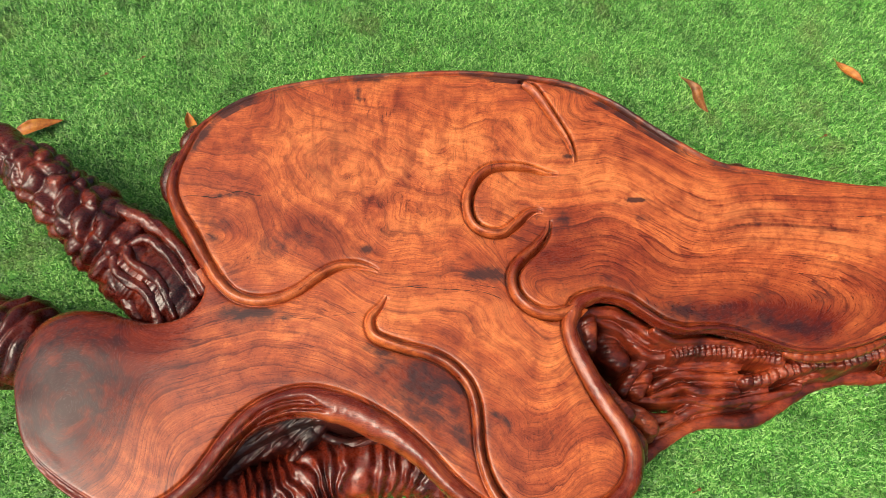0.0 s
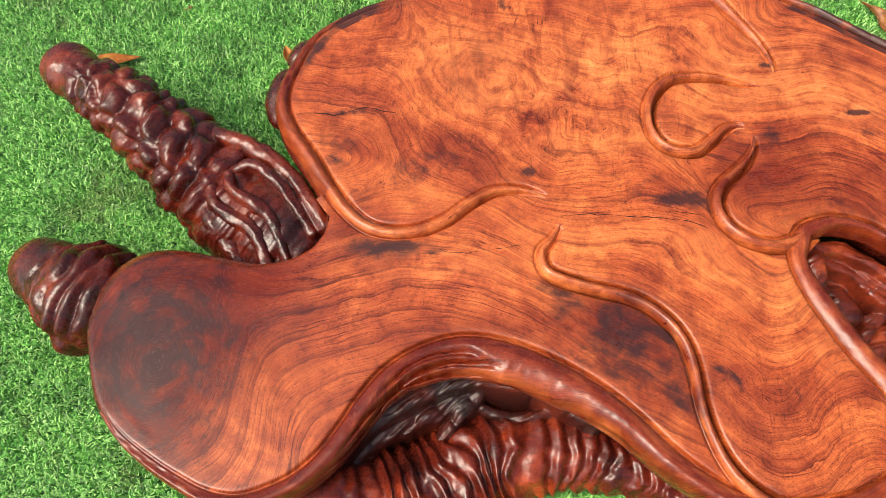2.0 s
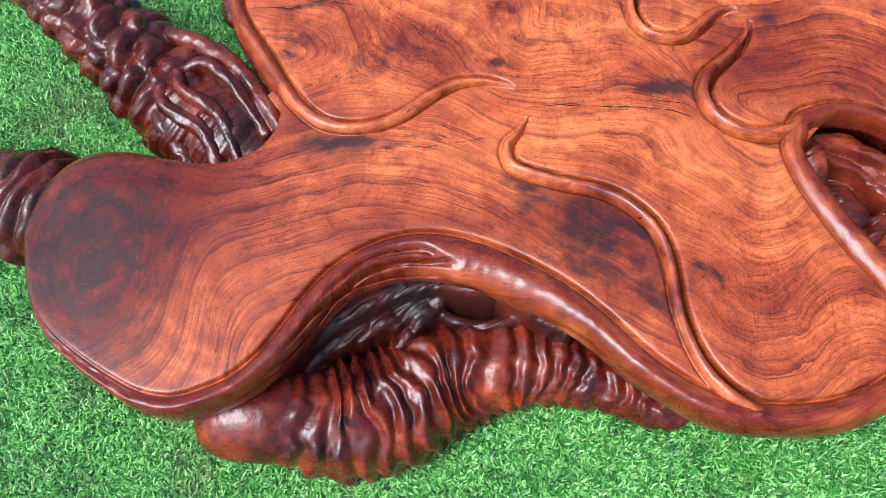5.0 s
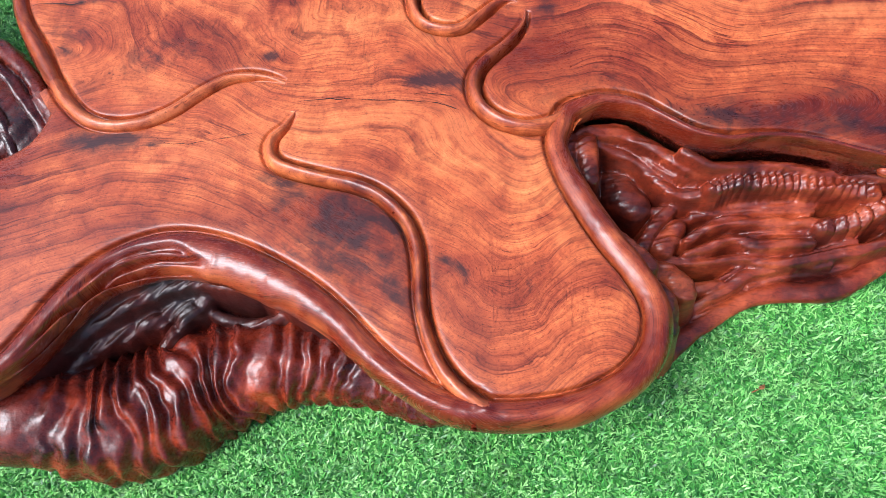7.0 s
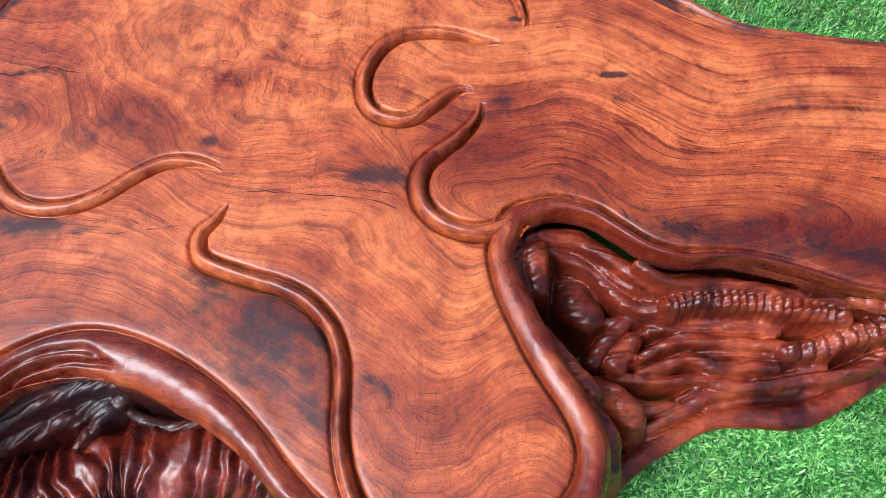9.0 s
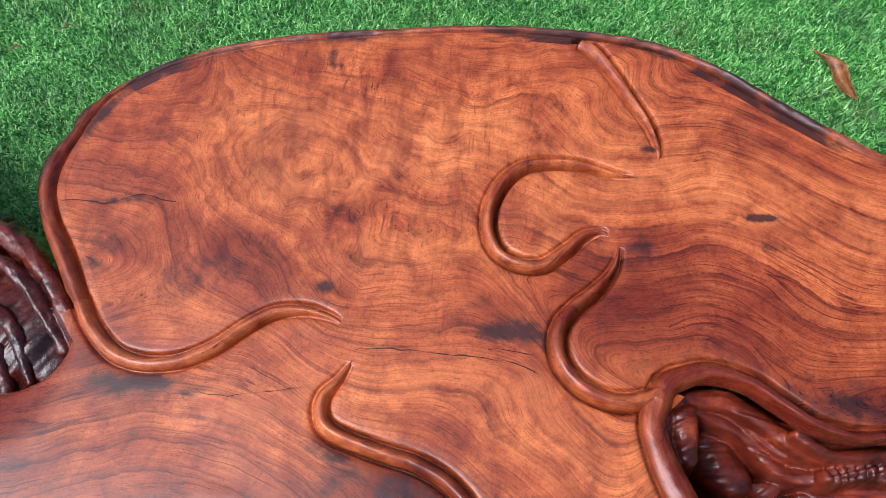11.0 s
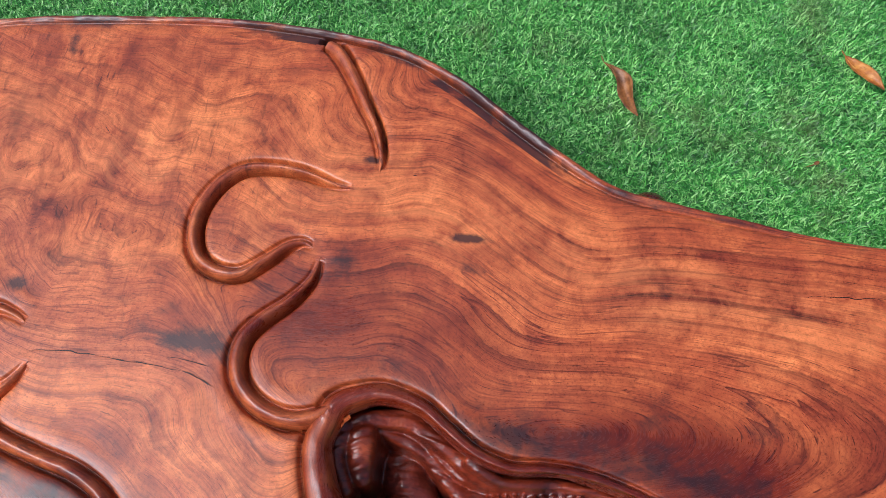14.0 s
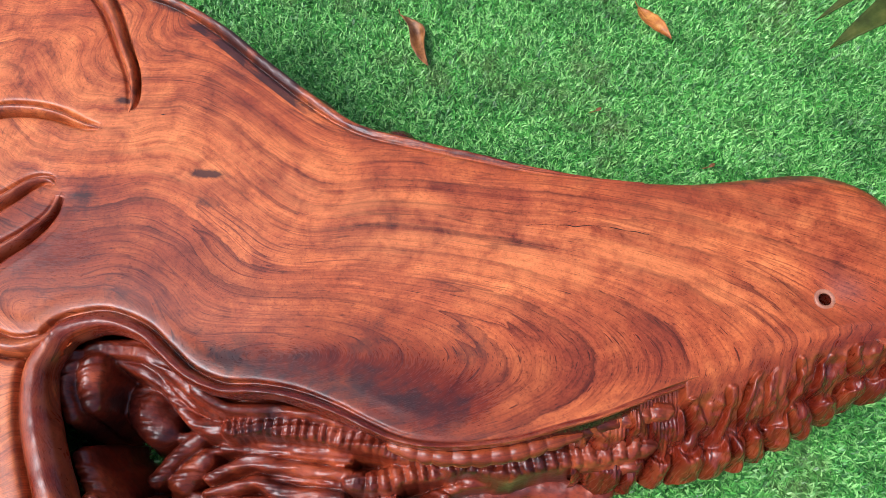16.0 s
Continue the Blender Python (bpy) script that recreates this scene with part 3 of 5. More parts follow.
# the broad dish of the arm and its rising end
dish = smooth(0.45, 0.80, GX) * smooth(0.0, 0.05, EDGE)
H -= 0.004 * dish * np.exp(-((GY - 0.56) / 0.09) ** 2)
H += 0.016 * smooth(1.14, 1.36, GX) * smooth(0.75, 0.60, GY)
H -= 0.012 * np.exp(-((GX - 1.255) / 0.04) ** 2 - ((GY - 0.618) / 0.03) ** 2)
VINE_WIDTHS = ([0.012, 0.0115, 0.0105, 0.010, 0.0085, 0.006, 0.001], [0.001, 0.008, 0.011, 0.011, 0.0105, 0.010, 0.0092, 0.0095, 0.011, 0.013], [0.001, 0.006, 0.009, 0.0102, 0.0102, 0.010, 0.0095, 0.007, 0.001],
               [0.001, 0.008, 0.011, 0.012, 0.012, 0.012, 0.008], [0.001, 0.0055, 0.0080, 0.0098, 0.0112, 0.0125, 0.0105])
VINE_WIDTHS = [[0.82 * r for r in w] for w in VINE_WIDTHS]
VINES = (VINE_LEFT, VINE_MIDDLE, VINE_HOOK, VINE_RIGHT, VINE_TOP)
FLAT, DROP = np.zeros(GX.shape), np.zeros(GX.shape)


def seat(number):
    """Lowers the top under a carved ridge, short of its free ends."""
    global FLAT, DROP
    samples = RIDGES[number][10:-10]
    d, at = near(samples, 0.06)
    e = d - samples[at, 2]
    FLAT = np.maximum(FLAT, smooth(0.030, 0.0175, e))
    DROP = np.maximum(DROP, 0.024 * smooth(0.0138, 0.0108, e))


HOLLOW_RIM = [(1.110, 0.506), (1.075, 0.489), (1.035, 0.468)] + ARM_RIM[6:] + [(0.380, 0.475)] + LOBE_RIM + ARCH + LOBE[:6]
HOLLOW_W = [0.004, 0.005, 0.005, 0.005, 0.006, 0.008, 0.009, 0.010, 0.013, 0.015, 0.018, 0.020, 0.020, 0.018, 0.017, 0.017, 0.017, 0.018, 0.018, 0.018, 0.017, 0.015, 0.013, 0.011, 0.009, 0.004]
CROWN_RIM = [(-0.306, 0.494), (-0.334, 0.533)] + DOME[1:8]
CROWN_W = [0.003, 0.010, 0.011, 0.010, 0.009, 0.007, 0.003]
LIP = DOME[5:] + ARM_EDGE[:9]
LIP_W = [0.003, 0.006, 0.007, 0.006, 0.007, 0.008, 0.009, 0.007, 0.005, 0.002]
HOLLOW_HIGH = [-0.010, 0.000, 0.002, 0.003, 0.004, 0.004, 0.004, 0.004, 0.004, 0.004, 0.004, 0.003, 0.002, 0.002, 0.002, 0.003, 0.003, 0.003, 0.003, 0.003, 0.003, 0.002, 0.001, 0.0, -0.001, -0.004]
VINE_RIDGES = [ridge_line(line, w, [k * r for r in w], [q]) for line, w, k, q in zip(VINES, VINE_WIDTHS, (0.60, 0.66, 0.72, 0.72, 0.70), (0.0120, 0.0160, 0.0165, 0.0165, 0.0160))]
HOLLOW = ridge_line(HOLLOW_RIM, HOLLOW_W, HOLLOW_HIGH, [0.0, 0.0, 0.0, 0.001, 0.003, 0.006, 0.011, 0.012, 0.012, 0.012, 0.013, 0.014, 0.014, 0.013, 0.012, 0.010, 0.010, 0.010, 0.010, 0.010, 0.010, 0.009, 0.007, 0.005, 0.003, 0.001])
CROWN = ridge_line(CROWN_RIM, CROWN_W, [0.004, 0.007, 0.007, 0.004, 0.003, 0.001, -0.001], [0.010, 0.011, 0.010, 0.008, 0.006, 0.004, 0.002])
EDGE_LIP = ridge_line(LIP, LIP_W, [-0.001, 0.001, 0.0015, 0.001, 0.002, 0.004, 0.003, 0.001, 0.0, -0.008], [0.004, 0.004, 0.004, 0.005, 0.009, 0.010, 0.006, 0.004, 0.002, 0.001])
for number in range(len(RIDGES)):
    seat(number)
FACE = H - FLAT * 0.0012 * fractal(GX * 9, GY * 9, 0, 2, 5) - TOP
H -= DROP
# the top gives way to the flank at the arm's lower edge
def flank_zone(x, y):
    return smooth(1.035, 1.06, x) * smooth(1.37, 1.34, x) * smooth(0.64, 0.62, y)


FLANK_ZONE = flank_zone(GX, GY)
H -= 0.013 * FLANK_ZONE * smooth(0.018, 0.009, EDGE)
H = H - FLAT * 0.0012 * fractal(GX * 9, GY * 9, 0, 2, 5)
HOLE = np.hypot(GX - 1.255, GY - 0.618) < 0.0112

cell = INSIDE[:-1, :-1] | INSIDE[1:, :-1] | INSIDE[:-1, 1:] | INSIDE[1:, 1:]
cell &= ~(HOLE[:-1, :-1] & HOLE[1:, 1:])
ci, cj = np.nonzero(cell)
ny = len(gy)
quads = np.stack([ci * ny + cj, (ci + 1) * ny + cj, (ci + 1) * ny + cj + 1, ci * ny + cj + 1], 1)
X, Y = GX.copy(), GY.copy()
out = ~INSIDE
X[out], Y[out] = OUTLINE[EDGE_AT[out], 0], OUTLINE[EDGE_AT[out], 1]
Z = H.copy()
Z[out] = TOP - 0.8 * edge_radius(X[out], Y[out]) - lobe_roll(X[out], Y[out], 0.0) - 0.004 + 0.016 * smooth(1.14, 1.36, X[out]) * smooth(0.75, 0.60, Y[out]) - 0.022 * flank_zone(X[out], Y[out])
used, flat_index = np.unique(quads, return_inverse=True)
top_verts = np.stack([X.ravel()[used], Y.ravel()[used], Z.ravel()[used]], 1)
top_mesh = mesh_of("tabletop", top_verts, flat_index.reshape(-1, 4))

# the grain: rings round a few hearts, joined by flowing fields
vx, vy = top_verts[:, 0], top_verts[:, 1]
burr = 0.35 + 0.65 * np.exp(-(((vx + 0.02) / 0.30) ** 2 + ((vy - 0.76) / 0.20) ** 2)) + 0.4 * np.exp(-(((vx - 0.30) / 0.14) ** 2 + ((vy - 0.22) / 0.12) ** 2))
burr = burr * (1 - 0.65 * smooth(0.42, 0.62, vx))
wx = vx + 0.016 * burr * fractal(vx * 6, vy * 6, 0.3, 2, 11)
wy = vy + 0.016 * burr * fractal(vx * 6, vy * 6, 0.7, 2, 17)


def ring(cx, cy, sx, sy, angle=0.0, soft=0.05):
    c, s = math.cos(angle), math.sin(angle)
    dx, dy = wx - cx, wy - cy
    return np.sqrt(((dx * c + dy * s) / sx) ** 2 + ((dy * c - dx * s) / sy) ** 2 + soft ** 2)


ARM_GRAIN = ring(0.62, 0.475, 3.0, 0.9, 0.10, 0.03)
fields = (
    (-0.545, 0.255, 0.16, ring(-0.545, 0.255, 0.9, 1.15, 0.2)),
    (-0.330, 0.350, 0.14, 0.36 + 0.9 * (wy - 0.25) - 0.35 * (wx + 0.33)),
    (-0.120, 0.400, 0.16, 0.5 + wy * 1.0 + 0.05 * np.sin(wx * 9)),
    (-0.330, 0.720, 0.12, 0.7 + 0.9 * wy + 0.15 * wx),
    (-0.120, 0.690, 0.14, 0.6 + ring(-0.06, 0.755, 1.25, 1.0, -0.2, 0.05)),
    (0.100, 0.850, 0.17, 0.8 - 0.8 * wy + 0.012 * np.sin(wx * 17 + 2)),
    (0.300, 0.700, 0.13, 1.1 - wy * 0.9 + 0.018 * np.sin(wx * 14)),
    (0.060, 0.520, 0.13, 0.9 - wy * 0.9 + 0.1 * wx),
    (0.560, 0.700, 0.15, 1.2 - wy * 0.9 - 0.25 * wx + 0.02 * np.sin(wx * 17)),
    (0.740, 0.500, 0.17, ARM_GRAIN),
    (0.990, 0.540, 0.13, ARM_GRAIN),
    (1.250, 0.680, 0.17, ARM_GRAIN),
    (1.000, 0.710, 0.13, ARM_GRAIN),
    (0.800, 0.690, 0.13, ARM_GRAIN),
    (0.150, 0.300, 0.13, 0.6 + 0.5 * wx + 0.8 * wy),
    (0.340, 0.200, 0.13, 0.3 + 0.9 * wy + 0.035 * np.sin(wx * 24 + 1.0) + 0.10 * wx),
)
weights = np.stack([np.exp(-((vx - f[0]) ** 2 + (vy - f[1]) ** 2) / (f[2] * 0.7) ** 2) + 1e-7 for f in fields])
weights /= weights.sum(0)
values = [f[3] for f in fields]
# turn and shift each field so that it runs on into its neighbours
done = {0}
while len(done) < len(fields):
    i, j = max(((i, j) for i in done for j in range(len(fields)) if j not in done), key=lambda q: np.sum(weights[q[0]] * weights[q[1]]))
    w = weights[i] * weights[j]
    a, b = (v - np.sum(v * w) / np.sum(w) for v in (values[i], values[j]))
    if np.sum(w * a * b) < 0:
        values[j] = -values[j]
    done.add(j)
n = len(fields)
lhs, rhs = np.eye(n) * 1e-6, np.zeros(n)
for i in range(n):
    for j in range(n):
        if i != j:
            w = weights[i] * weights[j]
            lhs[i, i] += w.sum()
            lhs[i, j] -= w.sum()
            rhs[i] += np.sum(w * (values[j] - values[i]))
shift = np.linalg.solve(lhs, rhs)
grain = sum(weights[i] * (values[i] + shift[i]) for i in range(n))
billow = np.abs(fractal(vx * 7, vy * 7, 0.4, 3, 71)) + 0.4 * np.abs(fractal(vx * 19, vy * 19, 0.8, 2, 73))
grain = grain + (0.012 * (1 - 0.7 * smooth(0.42, 0.62, vx)) + 0.055 * np.clip(burr - 0.35, 0, 1)) * billow
grain = grain - grain.min() + 0.1
STAINS = [  # x, y, half length, half width, turn, strength
    (-0.555, 0.275, 0.12, 0.15, 0.2, 0.74),
    (-0.545, 0.235, 0.045, 0.060, 0.3, 0.85), (-0.560, 0.290, 0.060, 0.028, 0.5, 0.60), (-0.480, 0.270, 0.020, 0.060, 0.4, 0.30), (-0.605, 0.400, 0.05, 0.018, 0.6, 0.35),
    (-0.235, 0.433, 0.068, 0.015, 0.02, 1.0), (-0.17, 0.428, 0.03, 0.006, 0.1, 0.6), (0.206, 0.527, 0.050, 0.017, 0.0, 0.95), (0.13, 0.548, 0.05, 0.03, 0.2, 0.30), (0.25, 0.505, 0.02, 0.012, -0.6, 0.5),
    (0.505, 0.693, 0.022, 0.006, 0.0, 1.0), (0.51, 0.655, 0.022, 0.008, 0.0, 0.45), (0.372, 0.786, 0.014, 0.005, 0.1, 1.0),
    (0.010, 0.368, 0.030, 0.012, -0.3, 0.75), (0.045, 0.345, 0.030, 0.018, -0.4, 0.60), (0.075, 0.300, 0.035, 0.016, -0.7, 0.65), (0.120, 0.290, 0.018, 0.012, 0.0, 0.80), (0.155, 0.310, 0.022, 0.016, -0.5, 0.75),
    (0.040, 0.265, 0.030, 0.012, -0.8, 0.50), (0.085, 0.250, 0.030, 0.012, -0.8, 0.50), (0.100, 0.300, 0.105, 0.062, -0.75, 0.60), (0.02, 0.345, 0.05, 0.03, -0.2, 0.45), (0.165, 0.225, 0.050, 0.018, -1.2, 0.50), (0.235, 0.255, 0.032, 0.010, -0.6, 0.65), (0.190, 0.200, 0.04, 0.01, -1.3, 0.5),
    (0.400, 0.520, 0.12, 0.045, 0.0, 0.30), (0.310, 0.545, 0.035, 0.035, -0.1, 0.30), (0.560, 0.465, 0.12, 0.026, 0.0, 0.62), (0.700, 0.455, 0.10, 0.032, 0.0, 0.58), (0.80, 0.440, 0.08, 0.030, -0.1, 0.58),
    (0.740, 0.510, 0.04, 0.030, 0.5, 0.35), (0.850, 0.520, 0.03, 0.045, 0.3, 0.38), (-0.067, 0.912, 0.008, 0.024, 0.2, 0.75), (-0.029, 0.569, 0.013, 0.010, 0.0, 0.85), (-0.320, 0.672, 0.060, 0.007, 0.05, 0.55),
    (-0.180, 0.570, 0.08, 0.035, 0.3, 0.38), (-0.33, 0.60, 0.05, 0.035, 0.4, 0.35), (0.740, 0.657, 0.014, 0.012, 0.0, 0.55), (0.36, 0.640, 0.026, 0.024, 0.0, 0.50), (0.555, 0.845, 0.052, 0.012, -0.62, 1.1), (0.46, 0.905, 0.03, 0.006, -0.5, 0.8),
    (-0.380, 0.800, 0.05, 0.010, 1.1, 0.9), (-0.31, 0.885, 0.05, 0.010, 0.55, 0.8), (0.23, 0.965, 0.06, 0.009, 0.0, 0.8), (0.33, 0.235, 0.06, 0.014, 1.0, 0.25),
]
stain = np.zeros(len(vx))
for cx, cy, a, b, turn, power in STAINS:
    c, s = math.cos(turn), math.sin(turn)
    dx, dy = vx - cx, vy - cy
    stain = np.maximum(stain, power * np.exp(-(((dx * c + dy * s) / a) ** 2 + ((dy * c - dx * s) / b) ** 2)))
# dark bark line left along the crown's edge
edge_v = EDGE.ravel()[used]
bark = bell(edge_v, 0.008, 0.010) * (0.45 + 0.6 * vnoise(vx * 16, vy * 16, 3.3)) * smooth(0.70, 0.80, vy)
stain = np.maximum(stain, np.clip(bark, 0, 1) * 0.8)
curl = np.exp(-(((vx + 0.02) / 0.30) ** 2 + ((vy - 0.78) / 0.20) ** 2)) + 0.5 * np.exp(-(((vx - 0.12) / 0.14) ** 2 + ((vy - 0.27) / 0.12) ** 2)) + 0.35 * np.exp(-(((vx - 0.34) / 0.12) ** 2 + ((vy - 0.2) / 0.1) ** 2))
TONES = [  # x, y, half length, half width, turn, darker (+) or paler (-)
    (0.55, 0.70, 0.20, 0.07, -0.15, -0.30), (0.78, 0.62, 0.20, 0.06, -0.15, -0.35), (0.30, 0.80, 0.12, 0.06, 0.0, -0.30), (-0.165, 0.612, 0.075, 0.032, -0.35, 0.65), (-0.308, 0.605, 0.05, 0.035, 0.2, 0.50), (-0.260, 0.665, 0.022, 0.060, 0.2, 0.45), (-0.275, 0.850, 0.012, 0.060, 0.2, 0.40), (-0.335, 0.790, 0.05, 0.014, 0.2, 0.50),
    (-0.020, 0.668, 0.014, 0.030, 0.0, 0.45), (-0.36, 0.745, 0.05, 0.012, 0.1, 0.45), (-0.100, 0.580, 0.08, 0.020, -0.2, 0.45), (0.335, 0.570, 0.08, 0.06, 0.0, 0.85), (0.381, 0.637, 0.030, 0.028, 0.0, 0.55),
    (0.540, 0.570, 0.15, 0.040, -0.1, 0.30), (0.600, 0.475, 0.18, 0.035, 0.0, 0.55), (0.74, 0.490, 0.10, 0.06, 0.1, 0.55), (0.85, 0.455, 0.09, 0.05, 0.1, 0.60), (0.45, 0.53, 0.10, 0.055, 0.1, 0.50), (0.05, 0.80, 0.28, 0.12, 0.0, -0.40), (0.410, 0.740, 0.10, 0.05, 0.0, -0.50), (0.960, 0.500, 0.06, 0.03, 0.4, 0.30),
    (0.533, 0.600, 0.022, 0.030, 0.2, 0.35), (0.740, 0.658, 0.022, 0.018, 0.0, 0.35), (0.18, 0.545, 0.06, 0.03, 0.0, 0.45), (0.150, 0.850, 0.10, 0.03, 0.1, 0.25), (-0.05, 0.90, 0.14, 0.03, 0.1, 0.20),
    (0.110, 0.290, 0.12, 0.075, -0.8, 0.60), (-0.075, 0.320, 0.12, 0.035, 0.1, 0.45), (-0.200, 0.300, 0.07, 0.04, 0.5, 0.20), (0.260, 0.290, 0.025, 0.070, 0.5, 0.35), (0.330, 0.220, 0.03, 0.05, 0.2, 0.25),
    (-0.014, 0.715, 0.10, 0.030, 0.2, -0.75), (-0.100, 0.745, 0.08, 0.05, 0.2, -0.45), (0.117, 0.789, 0.08, 0.040, 0.3, -0.60), (0.251, 0.700, 0.04, 0.04, 0.0, -0.40), (0.450, 0.712, 0.12, 0.028, 0.0, -0.50),
    (-0.200, 0.505, 0.05, 0.022, 0.2, -0.35), (-0.190, 0.800, 0.10, 0.03, 0.1, -0.45), (0.060, 0.620, 0.14, 0.03, 0.1, -0.55), (0.270, 0.410, 0.14, 0.05, -0.5, -0.50), (0.430, 0.860, 0.06, 0.03, -0.5, -0.35), (0.10, 0.46, 0.12, 0.03, 0.0, -0.40),
    (-0.170, 0.400, 0.08, 0.025, 0.1, -0.40), (-0.270, 0.280, 0.08, 0.09, 0.0, 0.18), (0.03, 0.33, 0.12, 0.04, 0.0, 0.3), (-0.06, 0.415, 0.10, 0.02, 0.1, -0.35), (0.918, 0.650, 0.16, 0.040, -0.1, -0.70), (1.120, 0.630, 0.12, 0.040, -0.2, -0.50), (1.190, 0.710, 0.14, 0.040, 0.0, -0.55), (0.66, 0.68, 0.12, 0.04, -0.2, -0.45), (0.36, 0.33, 0.05, 0.08, 0.3, -0.35),
]
tone = 0.98 * smooth(-0.27, -0.46, vx - 0.5 * (vy - 0.3)) * smooth(0.56, 0.44, vy) + 0.12 * np.exp(-(((vx + 0.56) / 0.07) ** 2 + ((vy - 0.25) / 0.09) ** 2)) + 0.45 * smooth(0.52, 0.42, vy) * smooth(0.40, 0.5, vx) * smooth(1.0, 0.85, vx)
bx, by = vx + 0.030 * fractal(vx * 20, vy * 20, 0.2, 3, 61), vy + 0.030 * fractal(vx * 22, vy * 22, 0.6, 3, 67)
for cx, cy, a, b, turn, power in TONES:
    c, s = math.cos(turn), math.sin(turn)
    dx, dy = bx - cx, by - cy
    tone = tone + power * np.exp(-(((dx * c + dy * s) / a) ** 2 + ((dy * c - dx * s) / b) ** 2))
tone = tone + 0.10 * fractal(vx * 9, vy * 9, 0, 2, 44)
tone = tone + 0.35 * smooth(0.20, 0.09, vy) * smooth(0.16, 0.26, vx) * smooth(0.62, 0.5, vx) + 0.16 * smooth(0.36, 0.24, vy) * smooth(-0.45, -0.3, vx) * smooth(0.22, 0.12, vx)
pale = np.clip(-tone, 0, 1)
tone = np.clip(tone, 0, 1)
figure(top_mesh, grain, stain, curl, tone, pale)
TOP_FIGURE = []
for values in (grain, stain, curl, tone, pale):
    full = np.zeros(GX.size)
    full[used] = values
    TOP_FIGURE.append(full.reshape(GX.shape))
under(part("tabletop", top_mesh, WOOD, None, "flat polished tabletop with swirling orange-red grain"))


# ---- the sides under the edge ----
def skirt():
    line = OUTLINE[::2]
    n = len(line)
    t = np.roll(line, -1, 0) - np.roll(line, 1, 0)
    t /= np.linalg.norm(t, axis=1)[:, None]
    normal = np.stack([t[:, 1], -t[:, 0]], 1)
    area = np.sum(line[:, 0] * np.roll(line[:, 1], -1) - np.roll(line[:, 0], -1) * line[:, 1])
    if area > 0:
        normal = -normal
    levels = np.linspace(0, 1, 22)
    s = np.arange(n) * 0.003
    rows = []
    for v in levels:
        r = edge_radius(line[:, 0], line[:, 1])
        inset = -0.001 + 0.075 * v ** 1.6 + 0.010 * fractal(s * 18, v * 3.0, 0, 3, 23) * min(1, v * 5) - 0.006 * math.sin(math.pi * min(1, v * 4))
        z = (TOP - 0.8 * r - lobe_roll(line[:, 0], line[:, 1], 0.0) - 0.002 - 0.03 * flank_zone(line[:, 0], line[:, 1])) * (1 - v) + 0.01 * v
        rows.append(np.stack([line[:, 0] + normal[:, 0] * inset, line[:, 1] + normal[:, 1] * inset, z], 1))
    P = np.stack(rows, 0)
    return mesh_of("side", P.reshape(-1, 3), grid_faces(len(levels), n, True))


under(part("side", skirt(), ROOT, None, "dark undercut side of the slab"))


# ---- rims and carved vines ----
def crest(S, A, length):
    return 1 + 0.05 * np.sin(S / 0.05 + 2) + 0.03 * np.cos(2 * A)


def strand(name, points, z, w, material, label="", flat=0.8, seed=0, rough=0.06, bump=crest, around=20, step=0.003, tip=(True, True), parent=None, rough_size=0.02, tone=0.0, stained=None):
    ob = tube(name, raised(points, z, w), material, None, label, flat, around, step, bump, seed, rough, tip, rough_size, tone, stained)
    return under(ob)


def bark_streaks(x, y):
    """Where dark bark is left along the lip."""
    k = np.exp(-((x + 0.33) / 0.09) ** 2) + np.exp(-((x - 0.23) / 0.07) ** 2) + np.exp(-((x - 0.47) / 0.05) ** 2) + np.exp(-((x - 0.57) / 0.05) ** 2)
    return np.clip(k * (0.75 + 0.8 * vnoise(x * 30, y * 30, 0, 19)), 0, 1)


def lip_bark(x, y, n):
    return bark_streaks(x, y) * smooth(-0.55, -0.1, n)


def arch_slots(u, n, at):
    """Long slots that part the rim over the arch into strands."""
    x, y = at[..., 0], at[..., 1]
    cut = 0
    for centre, x0, x1, deep in ((-0.13, -0.25, -0.075, 0.012), (-0.27, -0.29, -0.065, 0.017), (-0.43, -0.31, -0.080, 0.018)):
        line = centre + 0.10 * vnoise(u * 40, centre * 9, 0, 3) + 0.05 * np.clip((-0.15 - x) / 0.15, 0, 1)
        cut = cut + deep * np.exp(-(np.abs(n - line) / 0.055) ** 2.0) * smooth(x0, x0 + 0.05, x) * smooth(x1, x1 - 0.05, x)
    return cut


